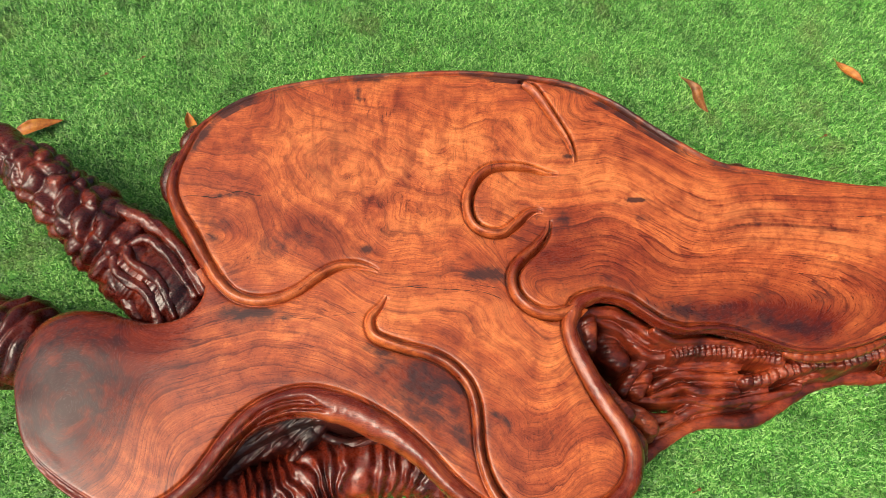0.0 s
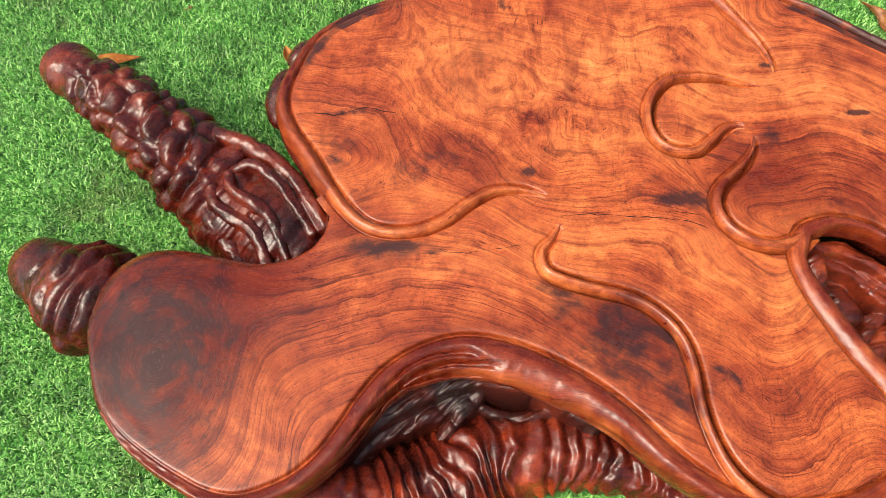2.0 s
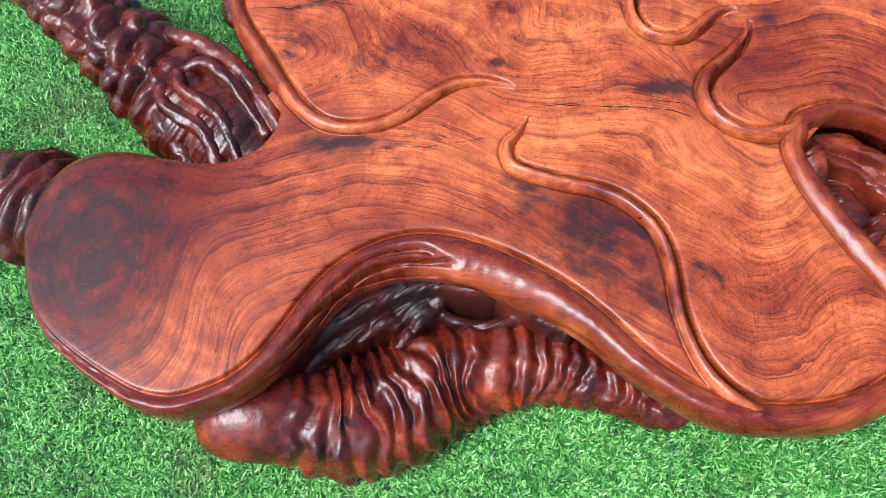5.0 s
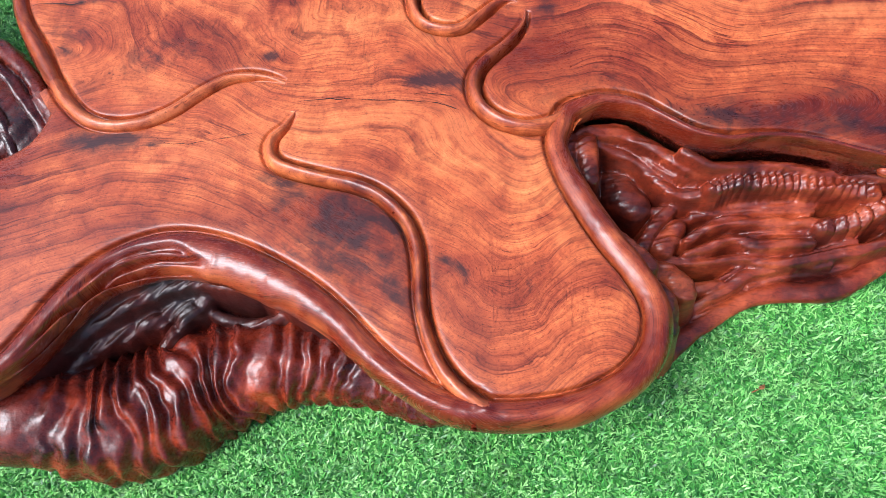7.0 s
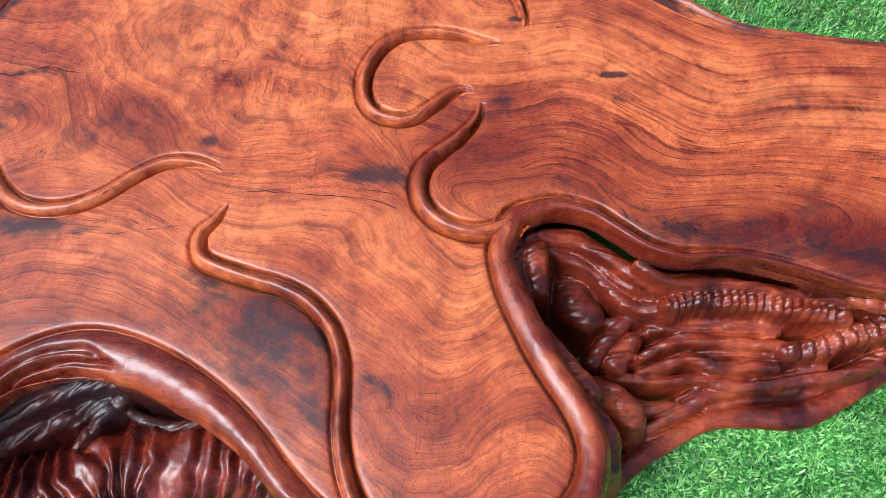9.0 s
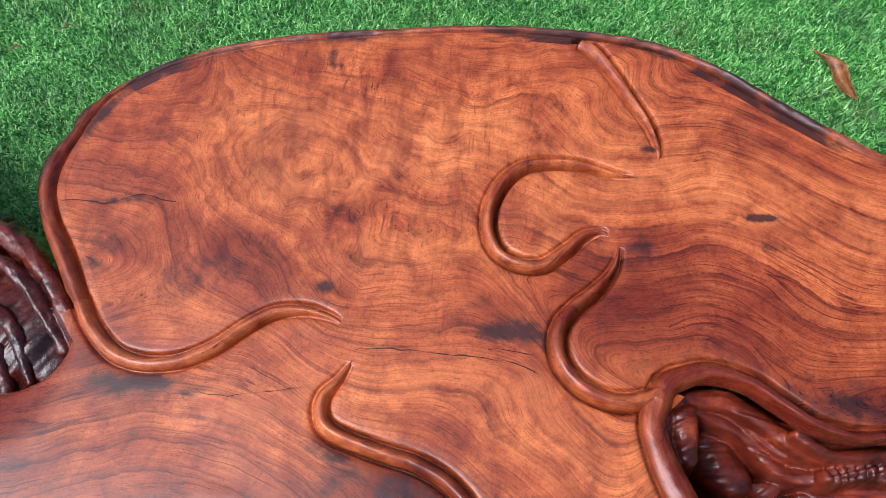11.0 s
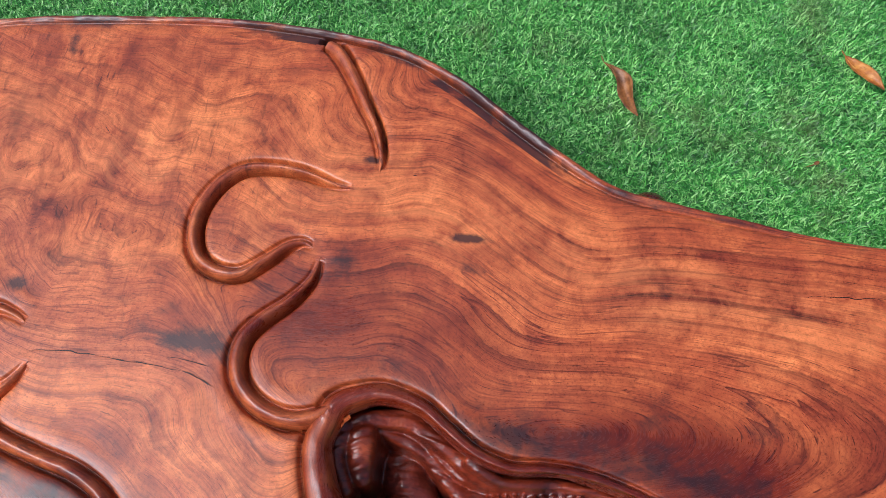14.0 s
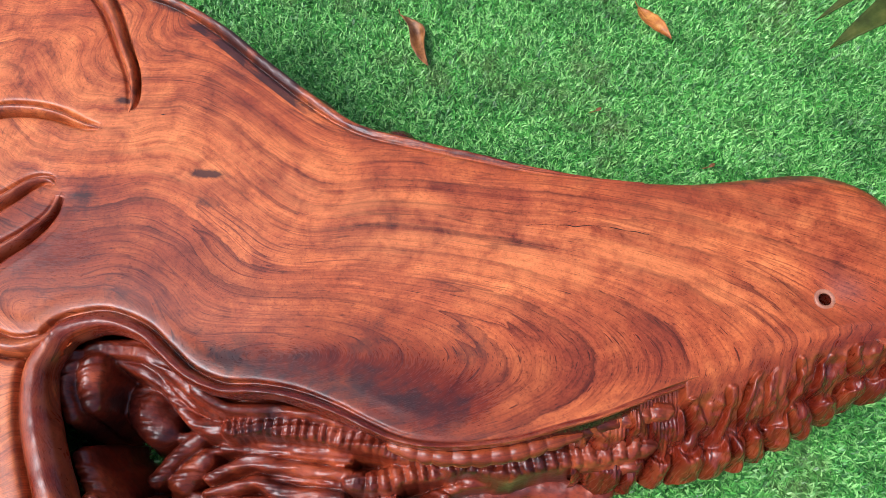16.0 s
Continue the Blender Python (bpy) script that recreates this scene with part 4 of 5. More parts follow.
under(rim_strip("rim", EDGE_LIP, [0.004, 0.006, 0.006, 0.006, 0.006, 0.006, 0.005, 0.003], WOOD, "thin raised lip with bark-dark streaks along the curved edge", 1, [0.45, 0.3, 0.15, 0.2, 0.3, 0.45, 0.4], (0.030, 0.030), TOP, lip_bark))
under(rim_strip("rim", CROWN, [0.004, 0.016, 0.015, 0.014, 0.014, 0.012, 0.006], WOOD, "rounded lip at the crown's side", 2, [0.3, 0.5, 0.7, 0.85, 0.9, 0.8], (0.055, 0.055), TOP))
under(rim_strip("rim", HOLLOW, [0.002, 0.002, 0.002, 0.0025, 0.003, 0.0035, 0.005, 0.007, 0.014, 0.018, 0.018, 0.018, 0.018, 0.017, 0.015, 0.015, 0.019, 0.032, 0.040, 0.032, 0.022, 0.014, 0.010, 0.008, 0.006, 0.003],
                WOOD, "broad polished red-brown rim round the hollow, the lower lobe and the arch", 3,
                [0.6, 0.7, 0.9, 1.05, 1.0, 0.9, 0.8, 0.75, 0.8, 0.85, 0.85, 0.85, 0.85, 0.9, 1.0, 1.0, 1.0, 1.0, 0.95], [0.012, 0.016, 0.026, 0.036, 0.044, 0.048, 0.055, 0.06, 0.06, 0.06, 0.06, 0.06, 0.06, 0.06], TOP, None, arch_slots))
for number, seed, tone, fade, tail, label in zip(VINE_RIDGES, (7, 8, 9, 10, 11), (-0.10, 0.30, 0.20, 0.42, 0.16), (0, 0.03, 0.03, 0.03, 0.03), (0.03, 0, 0.03, 0, 0), (
        "slender carved vine tapering to a point", "winding carved vine", "hook-shaped carved vine", "S-shaped carved vine running into the rim", "short carved vine from the crown's edge")):
    under(ribbon("vine", number, WOOD, None, label, seed, tone, fade, tail))


# ---- knotted roots ----
def ridges(pitch, depth, lean=0.0, wobble=0.25, seed=0):
    """Ring folds across a strand, with sharp valleys."""
    def bump(S, A, length):
        u = S / pitch + lean * np.sin(A) + wobble * 2 * vnoise(S / pitch * 0.45, np.cos(A) * 1.6, np.sin(A) * 1.6, seed)
        return 1 - depth + depth * 1.6 * np.abs(np.sin(math.pi * u)) ** 0.6 * (0.72 + 0.38 * vnoise(S / 0.03, np.cos(A) * 3.5, np.sin(A) * 3.5, seed + 9))
    return bump


def knobs(pitch, depth, count, seed=0):
    """Rounded knobs in staggered, uneven rows round a strand."""
    def bump(S, A, length):
        u = S / pitch + 0.22 * A + 0.5 * vnoise(S / pitch * 0.7, np.cos(A) * 1.5, np.sin(A) * 1.5, seed)
        v = A * count / (2 * math.pi) + 0.37 * np.floor(u) + 0.4 * vnoise(S / pitch * 0.6, np.cos(A) * 2, np.sin(A) * 2, seed + 3)
        dome = (0.25 + 0.75 * np.abs(np.sin(math.pi * u)) ** 0.6) * (0.15 + 0.85 * np.abs(np.sin(math.pi * v)) ** 0.6)
        k = smooth(0.07, 0.12, S) * smooth(0.50, 0.38, S)
        return 1 + k * (1.7 * depth * dome - depth)
    return bump


def field(name, box, strokes, material, label="", floor=None, step=0.002, lumps=0.003, seed=0, least=-0.004, blend=0.0018, striae=0.003, lean=0.0):
    """A carved relief: rounded strokes (x, y, crest height, radius) melted together over a floor."""
    x0, x1, y0, y1 = box
    X, Y = np.meshgrid(np.arange(x0, x1, step), np.arange(y0, y1, step), indexing="ij")
    layers = [np.full(X.shape, -0.2) if floor is None else floor(X, Y)]
    for number, (points, ring, deep) in enumerate(strokes):
        if len(points) == 1:
            p = np.array(points, float)
        else:
            p = spline(points, 0.003)
        s = np.arange(len(p)) * 0.003
        best, who = np.full(X.shape, 9.0), np.zeros(X.shape, int)
        for k, q in enumerate(p):
            m = 3.0 * q[3] + 0.03
            a, b = np.searchsorted(X[:, 0], (q[0] - m, q[0] + m))
            c, e = np.searchsorted(Y[0], (q[1] - m, q[1] + m))
            d = np.hypot(X[a:b, c:e] - q[0], Y[a:b, c:e] - q[1]) / q[3]
            w = d < best[a:b, c:e]
            best[a:b, c:e][w] = d[w]
            who[a:b, c:e][w] = k
        r, z = p[who, 3], p[who, 2]
        d = best * (1 + 0.16 * vnoise(X * 45, Y * 45, number * 1.7, seed))
        h = z - r * (1 - np.sqrt(np.clip(1 - d * d, 0, 1))) - np.clip(d - 0.95, 0, None) * r * 6.0
        if ring:
            u = s[who] / ring + 0.35 * vnoise(X * 40, Y * 40, number * 2.3, seed + 5)
            h = h + deep * (np.abs(np.sin(math.pi * u)) ** 0.7 - 0.65)
        layers.append(np.where(best > 8, -0.2, h))
    L = np.stack(layers)
    top = L.max(0)
    Z = top + blend * np.log(np.exp((L - top) / blend).sum(0))
    Z = Z + lumps * fractal(X * 38, Y * 38, 0, 3, seed + 7)
    run = X * math.cos(lean) + Y * math.sin(lean)
    bend = Y * math.cos(lean) - X * math.sin(lean) + 0.02 * vnoise(X * 9, Y * 9, 0, seed + 8)
    Z = Z - striae * np.abs(vnoise(run * 9, bend * 120, 0, seed + 9)) ** 0.7 - 0.4 * striae * np.abs(vnoise(run * 22, bend * 260, 0, seed + 10))
    keep = Z > least
    cell = keep[:-1, :-1] | keep[1:, :-1] | keep[:-1, 1:] | keep[1:, 1:]
    i, j = np.nonzero(cell)
    n = X.shape[1]
    q = np.stack([i * n + j, (i + 1) * n + j, (i + 1) * n + j + 1, i * n + j + 1], 1)
    used, inverse = np.unique(q, return_inverse=True)
    verts = np.stack([X.ravel()[used], Y.ravel()[used], np.maximum(Z.ravel()[used], least - 0.004)], 1)
    return under(part(name, mesh_of(name, verts, inverse.reshape(-1, 4)), material, None, label))


def stroke(points, r, ring=0.0, deep=0.0):
    rr = 0.84 * widths(points, r if isinstance(r, list) else [r, r])
    return [(x, y, z, w) for (x, y, z), w in zip(points, rr)], ring, deep


ARM_ROOT = [(-0.868, 0.822, 0.128, 0.050), (-0.830, 0.797, 0.132, 0.050), (-0.795, 0.772, 0.136, 0.045), (-0.750, 0.744, 0.138, 0.054), (-0.672, 0.686, 0.136, 0.064), (-0.594, 0.626, 0.118, 0.074),
            (-0.519, 0.568, 0.090, 0.088), (-0.457, 0.522, 0.070, 0.098), (-0.390, 0.475, 0.060, 0.098), (-0.33, 0.44, 0.05, 0.09)]
under(tube("root", ARM_ROOT, ROOT, None, "knobbly dark root reaching outward", 0.95, 72, 0.002, knobs(0.040, 0.19, 8, 2), 2, 0.10))
field("root_folds", (-0.60, -0.30, 0.40, 0.68), (
    stroke([(-0.492, 0.570, 0.182), (-0.462, 0.580, 0.188), (-0.420, 0.551, 0.184), (-0.390, 0.515, 0.170), (-0.362, 0.478, 0.155)], [0.010, 0.013, 0.012]),
    stroke([(-0.499, 0.563, 0.184), (-0.489, 0.535, 0.185), (-0.459, 0.518, 0.182), (-0.432, 0.500, 0.172), (-0.413, 0.470, 0.160), (-0.400, 0.435, 0.145)], [0.011, 0.014, 0.012]),
    stroke([(-0.526, 0.547, 0.176), (-0.516, 0.517, 0.174), (-0.492, 0.500, 0.170), (-0.458, 0.482, 0.165), (-0.438, 0.450, 0.155), (-0.428, 0.420, 0.145)], [0.013, 0.016, 0.013]),
    stroke([(-0.560, 0.665, 0.160), (-0.523, 0.643, 0.176), (-0.474, 0.622, 0.178), (-0.415, 0.581, 0.178), (-0.374, 0.534, 0.172), (-0.345, 0.490, 0.160)], [0.014, 0.020, 0.017, 0.016]),
    stroke([(-0.548, 0.538, 0.155), (-0.527, 0.503, 0.150), (-0.498, 0.466, 0.140), (-0.475, 0.435, 0.125)], [0.016, 0.019, 0.016])),
    ROOT, "flowing folds where the root meets the top", None, 0.002, 0.003, 31, 0.08, 0.0010, 0.002, -0.85)
def stub_folds(S, A, length):
    k = smooth(0.06, 0.11, S)
    return 1 + k * (ridges(0.034, 0.15, 0.3, 0.5, 4)(S, A, length) - 1)


STUB = [(-0.870, 0.462, 0.055, 0.052), (-0.825, 0.444, 0.058, 0.056), (-0.775, 0.420, 0.066, 0.066), (-0.715, 0.388, 0.084, 0.092), (-0.64, 0.35, 0.085, 0.10)]
under(tube("root", STUB, ROOT, None, "stubby ringed root under the left lobe", 0.85, 64, 0.002, stub_folds, 5, 0.06))
LOW_ROOT = [(-0.418, 0.082, 0.075, 0.056), (-0.375, 0.080, 0.078, 0.058), (-0.330, 0.082, 0.082, 0.062), (-0.285, 0.082, 0.072, 0.064), (-0.235, 0.084, 0.052, 0.080), (-0.166, 0.105, 0.038, 0.086),
            (-0.093, 0.150, 0.032, 0.078), (-0.019, 0.172, 0.034, 0.068), (0.056, 0.174, 0.032, 0.058), (0.131, 0.154, 0.035, 0.044), (0.188, 0.122, 0.045, 0.034), (0.237, 0.105, 0.06, 0.022)]


def low_folds(S, A, length):
    """Wavy ring folds with rounded crests and dark valleys, some of them forked; the end stays a smooth ball."""
    u = S / 0.0270 + 0.30 * np.sin(A) + 0.26 * np.sin(3 * A + 3 * vnoise(S / 0.06, 0.5, 0, 91)) + 0.55 * vnoise(S / 0.055, np.cos(A) * 1.5, np.sin(A) * 1.5, 9) + 0.16 * vnoise(S / 0.02, np.cos(A) * 4, np.sin(A) * 4, 10)
    fold = (0.5 + 0.5 * np.cos(2 * math.pi * u)) ** 0.9
    lively = 0.75 + 0.45 * vnoise(S / 0.03, np.cos(A) * 2.5, np.sin(A) * 2.5, 18)
    return 1 + smooth(0.10, 0.15, S) * (0.150 * fold * lively - 0.085 + 0.05 * fractal(S / 0.05, np.cos(A) * 2, np.sin(A) * 2, 2, 19))


under(tube("root", LOW_ROOT, RED_ROOT, None, "thick wrinkled root lying under the arch", 0.98, 110, 0.0016, low_folds, 9, 0.03))


def bay_floor(X, Y):
    centre = np.interp(X, [-0.36, -0.235, -0.10, 0.06, 0.19], [0.10, 0.09, 0.15, 0.17, 0.12])
    return np.where((Y > centre + 0.02) & (X > -0.34) & (X < 0.13), 0.030 + 0.010 * fractal(X * 26, Y * 26, 0, 2, 55), -0.2)


# folds under the arch; their darker wood paints in part of its shade
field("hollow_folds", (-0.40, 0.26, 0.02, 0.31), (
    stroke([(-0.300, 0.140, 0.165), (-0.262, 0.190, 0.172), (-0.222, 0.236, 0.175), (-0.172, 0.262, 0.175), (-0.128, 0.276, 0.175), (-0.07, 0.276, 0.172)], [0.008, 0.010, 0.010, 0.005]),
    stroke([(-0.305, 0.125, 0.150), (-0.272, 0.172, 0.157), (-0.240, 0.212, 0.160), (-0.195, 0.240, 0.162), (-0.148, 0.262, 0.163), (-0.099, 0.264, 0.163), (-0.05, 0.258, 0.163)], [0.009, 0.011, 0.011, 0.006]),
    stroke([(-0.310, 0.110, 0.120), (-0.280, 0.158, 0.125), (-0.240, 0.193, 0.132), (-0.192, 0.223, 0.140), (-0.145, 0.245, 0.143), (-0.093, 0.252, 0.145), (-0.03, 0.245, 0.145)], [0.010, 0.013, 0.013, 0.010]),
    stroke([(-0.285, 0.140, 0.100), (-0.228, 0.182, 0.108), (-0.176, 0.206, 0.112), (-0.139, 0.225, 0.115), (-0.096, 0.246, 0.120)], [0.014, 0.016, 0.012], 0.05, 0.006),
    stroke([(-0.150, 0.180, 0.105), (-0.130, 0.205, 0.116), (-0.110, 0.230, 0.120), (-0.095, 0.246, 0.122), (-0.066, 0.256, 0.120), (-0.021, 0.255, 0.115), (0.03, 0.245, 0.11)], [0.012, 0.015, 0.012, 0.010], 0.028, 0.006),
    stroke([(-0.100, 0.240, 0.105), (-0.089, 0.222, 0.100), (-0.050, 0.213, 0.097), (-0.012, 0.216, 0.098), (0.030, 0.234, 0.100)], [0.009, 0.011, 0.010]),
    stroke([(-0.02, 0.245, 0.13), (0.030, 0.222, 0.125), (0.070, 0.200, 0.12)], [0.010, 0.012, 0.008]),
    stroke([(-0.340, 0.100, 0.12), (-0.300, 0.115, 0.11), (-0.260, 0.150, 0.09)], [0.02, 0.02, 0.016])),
    SHADED_ROOT, "carved folds under the arch, its shade deepened in their colour", bay_floor, 0.002, 0.003, 41, 0.03, 0.0018, 0.006, 0.62)


def pocket_floor(X, Y):
    low = np.interp(X, [0.48, 0.536, 0.576, 0.633, 0.673, 0.755, 0.834, 0.93, 1.0], [0.20, 0.219, 0.251, 0.283, 0.296, 0.30, 0.347, 0.392, 0.396])
    cave = np.hypot((X - 0.425) / 0.05, (Y - 0.37) / 0.05)
    z = 0.006 + 0.024 * smooth(0.0, 0.10, Y - low) + 0.008 * fractal(X * 28, Y * 28, 0, 2, 56)
    z = z - 0.02
    return np.where((Y > low) & ((X > 0.485 + 0.012 * vnoise(Y * 40, 0.5, 0, 57)) | ((Y > 0.43) & (X > 0.38))) & (X < 1.06), z - 0.12 * smooth(1.1, 0.8, cave), -0.2)


field("hollow_folds", (0.36, 1.10, 0.15, 0.51), (
    stroke([(0.420, 0.484, 0.120), (0.470, 0.476, 0.122), (0.520, 0.452, 0.122), (0.570, 0.434, 0.122), (0.640, 0.430, 0.120), (0.740, 0.414, 0.115)], [0.018, 0.022, 0.022, 0.018]),
    stroke([(0.415, 0.472, 0.160), (0.463, 0.474, 0.150), (0.507, 0.452, 0.143), (0.544, 0.428, 0.137), (0.588, 0.414, 0.130)], [0.012, 0.016, 0.015, 0.011]),
    stroke([(0.430, 0.462, 0.135), (0.483, 0.443, 0.120), (0.516, 0.412, 0.115), (0.539, 0.400, 0.112), (0.568, 0.398, 0.115), (0.595, 0.404, 0.120)], [0.008, 0.011, 0.012, 0.011]),
    stroke([(0.535, 0.438, 0.160), (0.578, 0.420, 0.152), (0.638, 0.426, 0.146), (0.696, 0.422, 0.140), (0.760, 0.412, 0.12)], [0.008, 0.008, 0.006]),
    stroke([(0.578, 0.398, 0.130), (0.603, 0.408, 0.136), (0.655, 0.408, 0.134), (0.709, 0.408, 0.130), (0.750, 0.402, 0.128), (0.790, 0.396, 0.125)], [0.014, 0.018, 0.018, 0.014], 0.0108, 0.008),
    stroke([(0.503, 0.385, 0.085), (0.557, 0.392, 0.090), (0.632, 0.390, 0.095), (0.700, 0.390, 0.098), (0.747, 0.396, 0.10)], [0.007, 0.009, 0.008]),
    stroke([(0.560, 0.380, 0.082), (0.632, 0.380, 0.088), (0.720, 0.383, 0.092)], [0.006, 0.006]),
    stroke([(0.550, 0.342, 0.080), (0.577, 0.358, 0.088), (0.607, 0.368, 0.093), (0.652, 0.366, 0.093), (0.725, 0.364, 0.093)], [0.007, 0.010, 0.010]),
    stroke([(0.550, 0.325, 0.072), (0.585, 0.337, 0.078), (0.611, 0.347, 0.083), (0.644, 0.337, 0.083), (0.715, 0.340, 0.083)], [0.007, 0.010, 0.010]),
    stroke([(0.510, 0.318, 0.066), (0.578, 0.318, 0.065), (0.624, 0.323, 0.066), (0.675, 0.316, 0.068), (0.742, 0.325, 0.073), (0.793, 0.335, 0.078), (0.840, 0.352, 0.085)], [0.008, 0.009, 0.010]),
    stroke([(0.545, 0.250, 0.035), (0.601, 0.282, 0.046), (0.640, 0.305, 0.055), (0.685, 0.313, 0.058), (0.745, 0.318, 0.062)], [0.009, 0.010, 0.008]),
    stroke([(0.500, 0.185, 0.030), (0.536, 0.221, 0.028), (0.576, 0.252, 0.028), (0.633, 0.282, 0.028), (0.673, 0.294, 0.028), (0.718, 0.294, 0.030), (0.755, 0.299, 0.033), (0.794, 0.322, 0.040), (0.834, 0.349, 0.046), (0.883, 0.379, 0.052), (0.940, 0.394, 0.056), (1.000, 0.396, 0.060), (1.06, 0.402, 0.06)], [0.011, 0.010, 0.012, 0.012]),
    stroke([(0.560, 0.330, 0.070), (0.600, 0.345, 0.078), (0.650, 0.353, 0.078), (0.720, 0.352, 0.080)], [0.003, 0.005, 0.004]),
    stroke([(0.530, 0.372, 0.075), (0.590, 0.380, 0.082), (0.660, 0.380, 0.086), (0.715, 0.378, 0.088)], [0.004, 0.005, 0.004]),
    stroke([(0.600, 0.298, 0.045), (0.650, 0.325, 0.060), (0.720, 0.331, 0.064), (0.780, 0.345, 0.072)], [0.004, 0.006, 0.005]),
    stroke([(0.640, 0.292, 0.036), (0.700, 0.307, 0.044), (0.770, 0.317, 0.050), (0.830, 0.358, 0.066)], [0.005, 0.006, 0.005]),
    stroke([(0.800, 0.340, 0.070), (0.850, 0.365, 0.082), (0.900, 0.385, 0.090)], [0.006, 0.008, 0.006], 0.02, 0.003),
    stroke([(0.600, 0.415, 0.140), (0.680, 0.425, 0.138), (0.760, 0.418, 0.132), (0.830, 0.405, 0.14)], [0.005, 0.006, 0.006]),
    stroke([(0.480, 0.455, 0.125), (0.520, 0.425, 0.122), (0.560, 0.412, 0.122)], [0.004, 0.006, 0.004]),
    stroke([(0.520, 0.300, 0.060), (0.560, 0.285, 0.050), (0.600, 0.292, 0.046)], [0.010, 0.012, 0.006]),
    stroke([(0.726, 0.358, 0.098), (0.758, 0.362, 0.104), (0.790, 0.373, 0.112), (0.830, 0.388, 0.122), (0.866, 0.395, 0.130), (0.911, 0.396, 0.136), (0.961, 0.412, 0.138), (1.013, 0.425, 0.138), (1.065, 0.440, 0.138)], [0.014, 0.018, 0.020, 0.020], 0.0155, 0.011),
    stroke([(0.730, 0.402, 0.112), (0.750, 0.404, 0.112)], 0.017, 0.02, 0.005),
    stroke([(0.452, 0.428, 0.096), (0.463, 0.410, 0.104), (0.482, 0.390, 0.098)], [0.028, 0.036, 0.028]),
    stroke([(0.404, 0.470, 0.160), (0.407, 0.440, 0.163), (0.412, 0.408, 0.150)], [0.020, 0.024, 0.017]),
    stroke([(0.385, 0.455, 0.165), (0.384, 0.420, 0.160), (0.398, 0.390, 0.155)], [0.014, 0.013, 0.012]),
    stroke([(0.534, 0.392, 0.090), (0.509, 0.365, 0.088), (0.488, 0.332, 0.085)], [0.011, 0.012, 0.012]),
    stroke([(0.516, 0.336, 0.080), (0.541, 0.366, 0.078)], [0.024, 0.016]),
    stroke([(0.492, 0.296, 0.10), (0.518, 0.274, 0.120), (0.534, 0.258, 0.108)], [0.018, 0.027, 0.019]),
    stroke([(0.470, 0.255, 0.165), (0.488, 0.225, 0.166), (0.500, 0.198, 0.145)], [0.016, 0.025, 0.018]),
    stroke([(0.452, 0.300, 0.165), (0.480, 0.278, 0.155)], [0.014, 0.015]),
    stroke([(0.420, 0.345, 0.150), (0.440, 0.320, 0.150), (0.460, 0.295, 0.150)], [0.014, 0.016, 0.014]),
    stroke([(0.860, 0.372, 0.090), (0.905, 0.385, 0.100), (0.955, 0.402, 0.112), (1.01, 0.412, 0.11), (1.06, 0.42, 0.11)], [0.009, 0.012, 0.014], 0.026, 0.007),
    stroke([(0.900, 0.420, 0.165), (0.960, 0.436, 0.168), (1.02, 0.455, 0.170), (1.08, 0.475, 0.17)], [0.012, 0.014, 0.014], 0.021, 0.006)),
    POCKET, "twisting root strands and burls carved in the open hollow", pocket_floor, 0.0018, 0.002, 61, -0.004, 0.0008, 0.0045, 0.12)


under(tube("root_strand", raised([(0.500, 0.176), (0.538, 0.212), (0.580, 0.243), (0.633, 0.274), (0.675, 0.286), (0.720, 0.287), (0.760, 0.292), (0.800, 0.314), (0.842, 0.341), (0.890, 0.369), (0.945, 0.384), (1.000, 0.388), (1.05, 0.397)], [0.020, 0.018, 0.018, 0.022, 0.030, 0.040, 0.045], [0.014, 0.013, 0.014, 0.016, 0.016, 0.020, 0.022]), POCKET, None, "smooth outer root along the grass", 0.9, 28, 0.002, crest, 77, 0.14))


# the crinkled flank under the arm
def flank_folds(U, V, x, y):
    u = U * 11.0 + 0.50 * vnoise(U * 7, V * 1.5, 0, 81) - 0.15 * V
    cell = np.floor(u)
    c = u - cell - 0.5 + 0.16 * np.sin(V * 9 + cell * 1.9)
    wide = 0.17 + 0.05 * vnoise(cell * 1.3 + 0.2, 2.5, 0, 80)
    start = 0.27 + 0.15 * vnoise(cell * 1.7 + 0.3, 0.5, 0, 84)
    k = smooth(start - 0.02, start + 0.05, V - 0.5 * c ** 2)
    finger = np.exp(-(c / wide) ** 4)
    groove = np.exp(-((c + wide * 1.25) / 0.07) ** 2)
    low = smooth(0.64, 0.74, V + 0.06 * vnoise(U * 26, 0.2, 0, 86))
    c2 = u * 1.15 + 0.5 - np.floor(u * 1.15 + 0.5) - 0.5
    knob = np.sqrt(np.clip(1 - (c2 / 0.52) ** 2 - ((V - 0.87) / 0.26) ** 2, 0, 1))
    lump = fractal(x * 42, y * 42, 0, 3, 82)
    lively = 0.55 + 0.6 * vnoise(cell * 2.3 + 0.4, 1.5, 0, 87)
    rows = (1 - low) * k * lively * (0.010 * finger - 0.013 * groove) + low * (0.016 * knob - 0.008)
    valley = -0.012 * np.exp(-((V - 0.68 - 0.05 * vnoise(U * 26, 0.2, 0, 86)) / 0.04) ** 2)
    rough_ = smooth(0.22, 0.42, V)
    return rows + valley + (0.009 * lump + 0.004 * fractal(x * 110, y * 110, 0, 2, 89)) * rough_, 0.010 * knob * low + 0.006 * lump * rough_


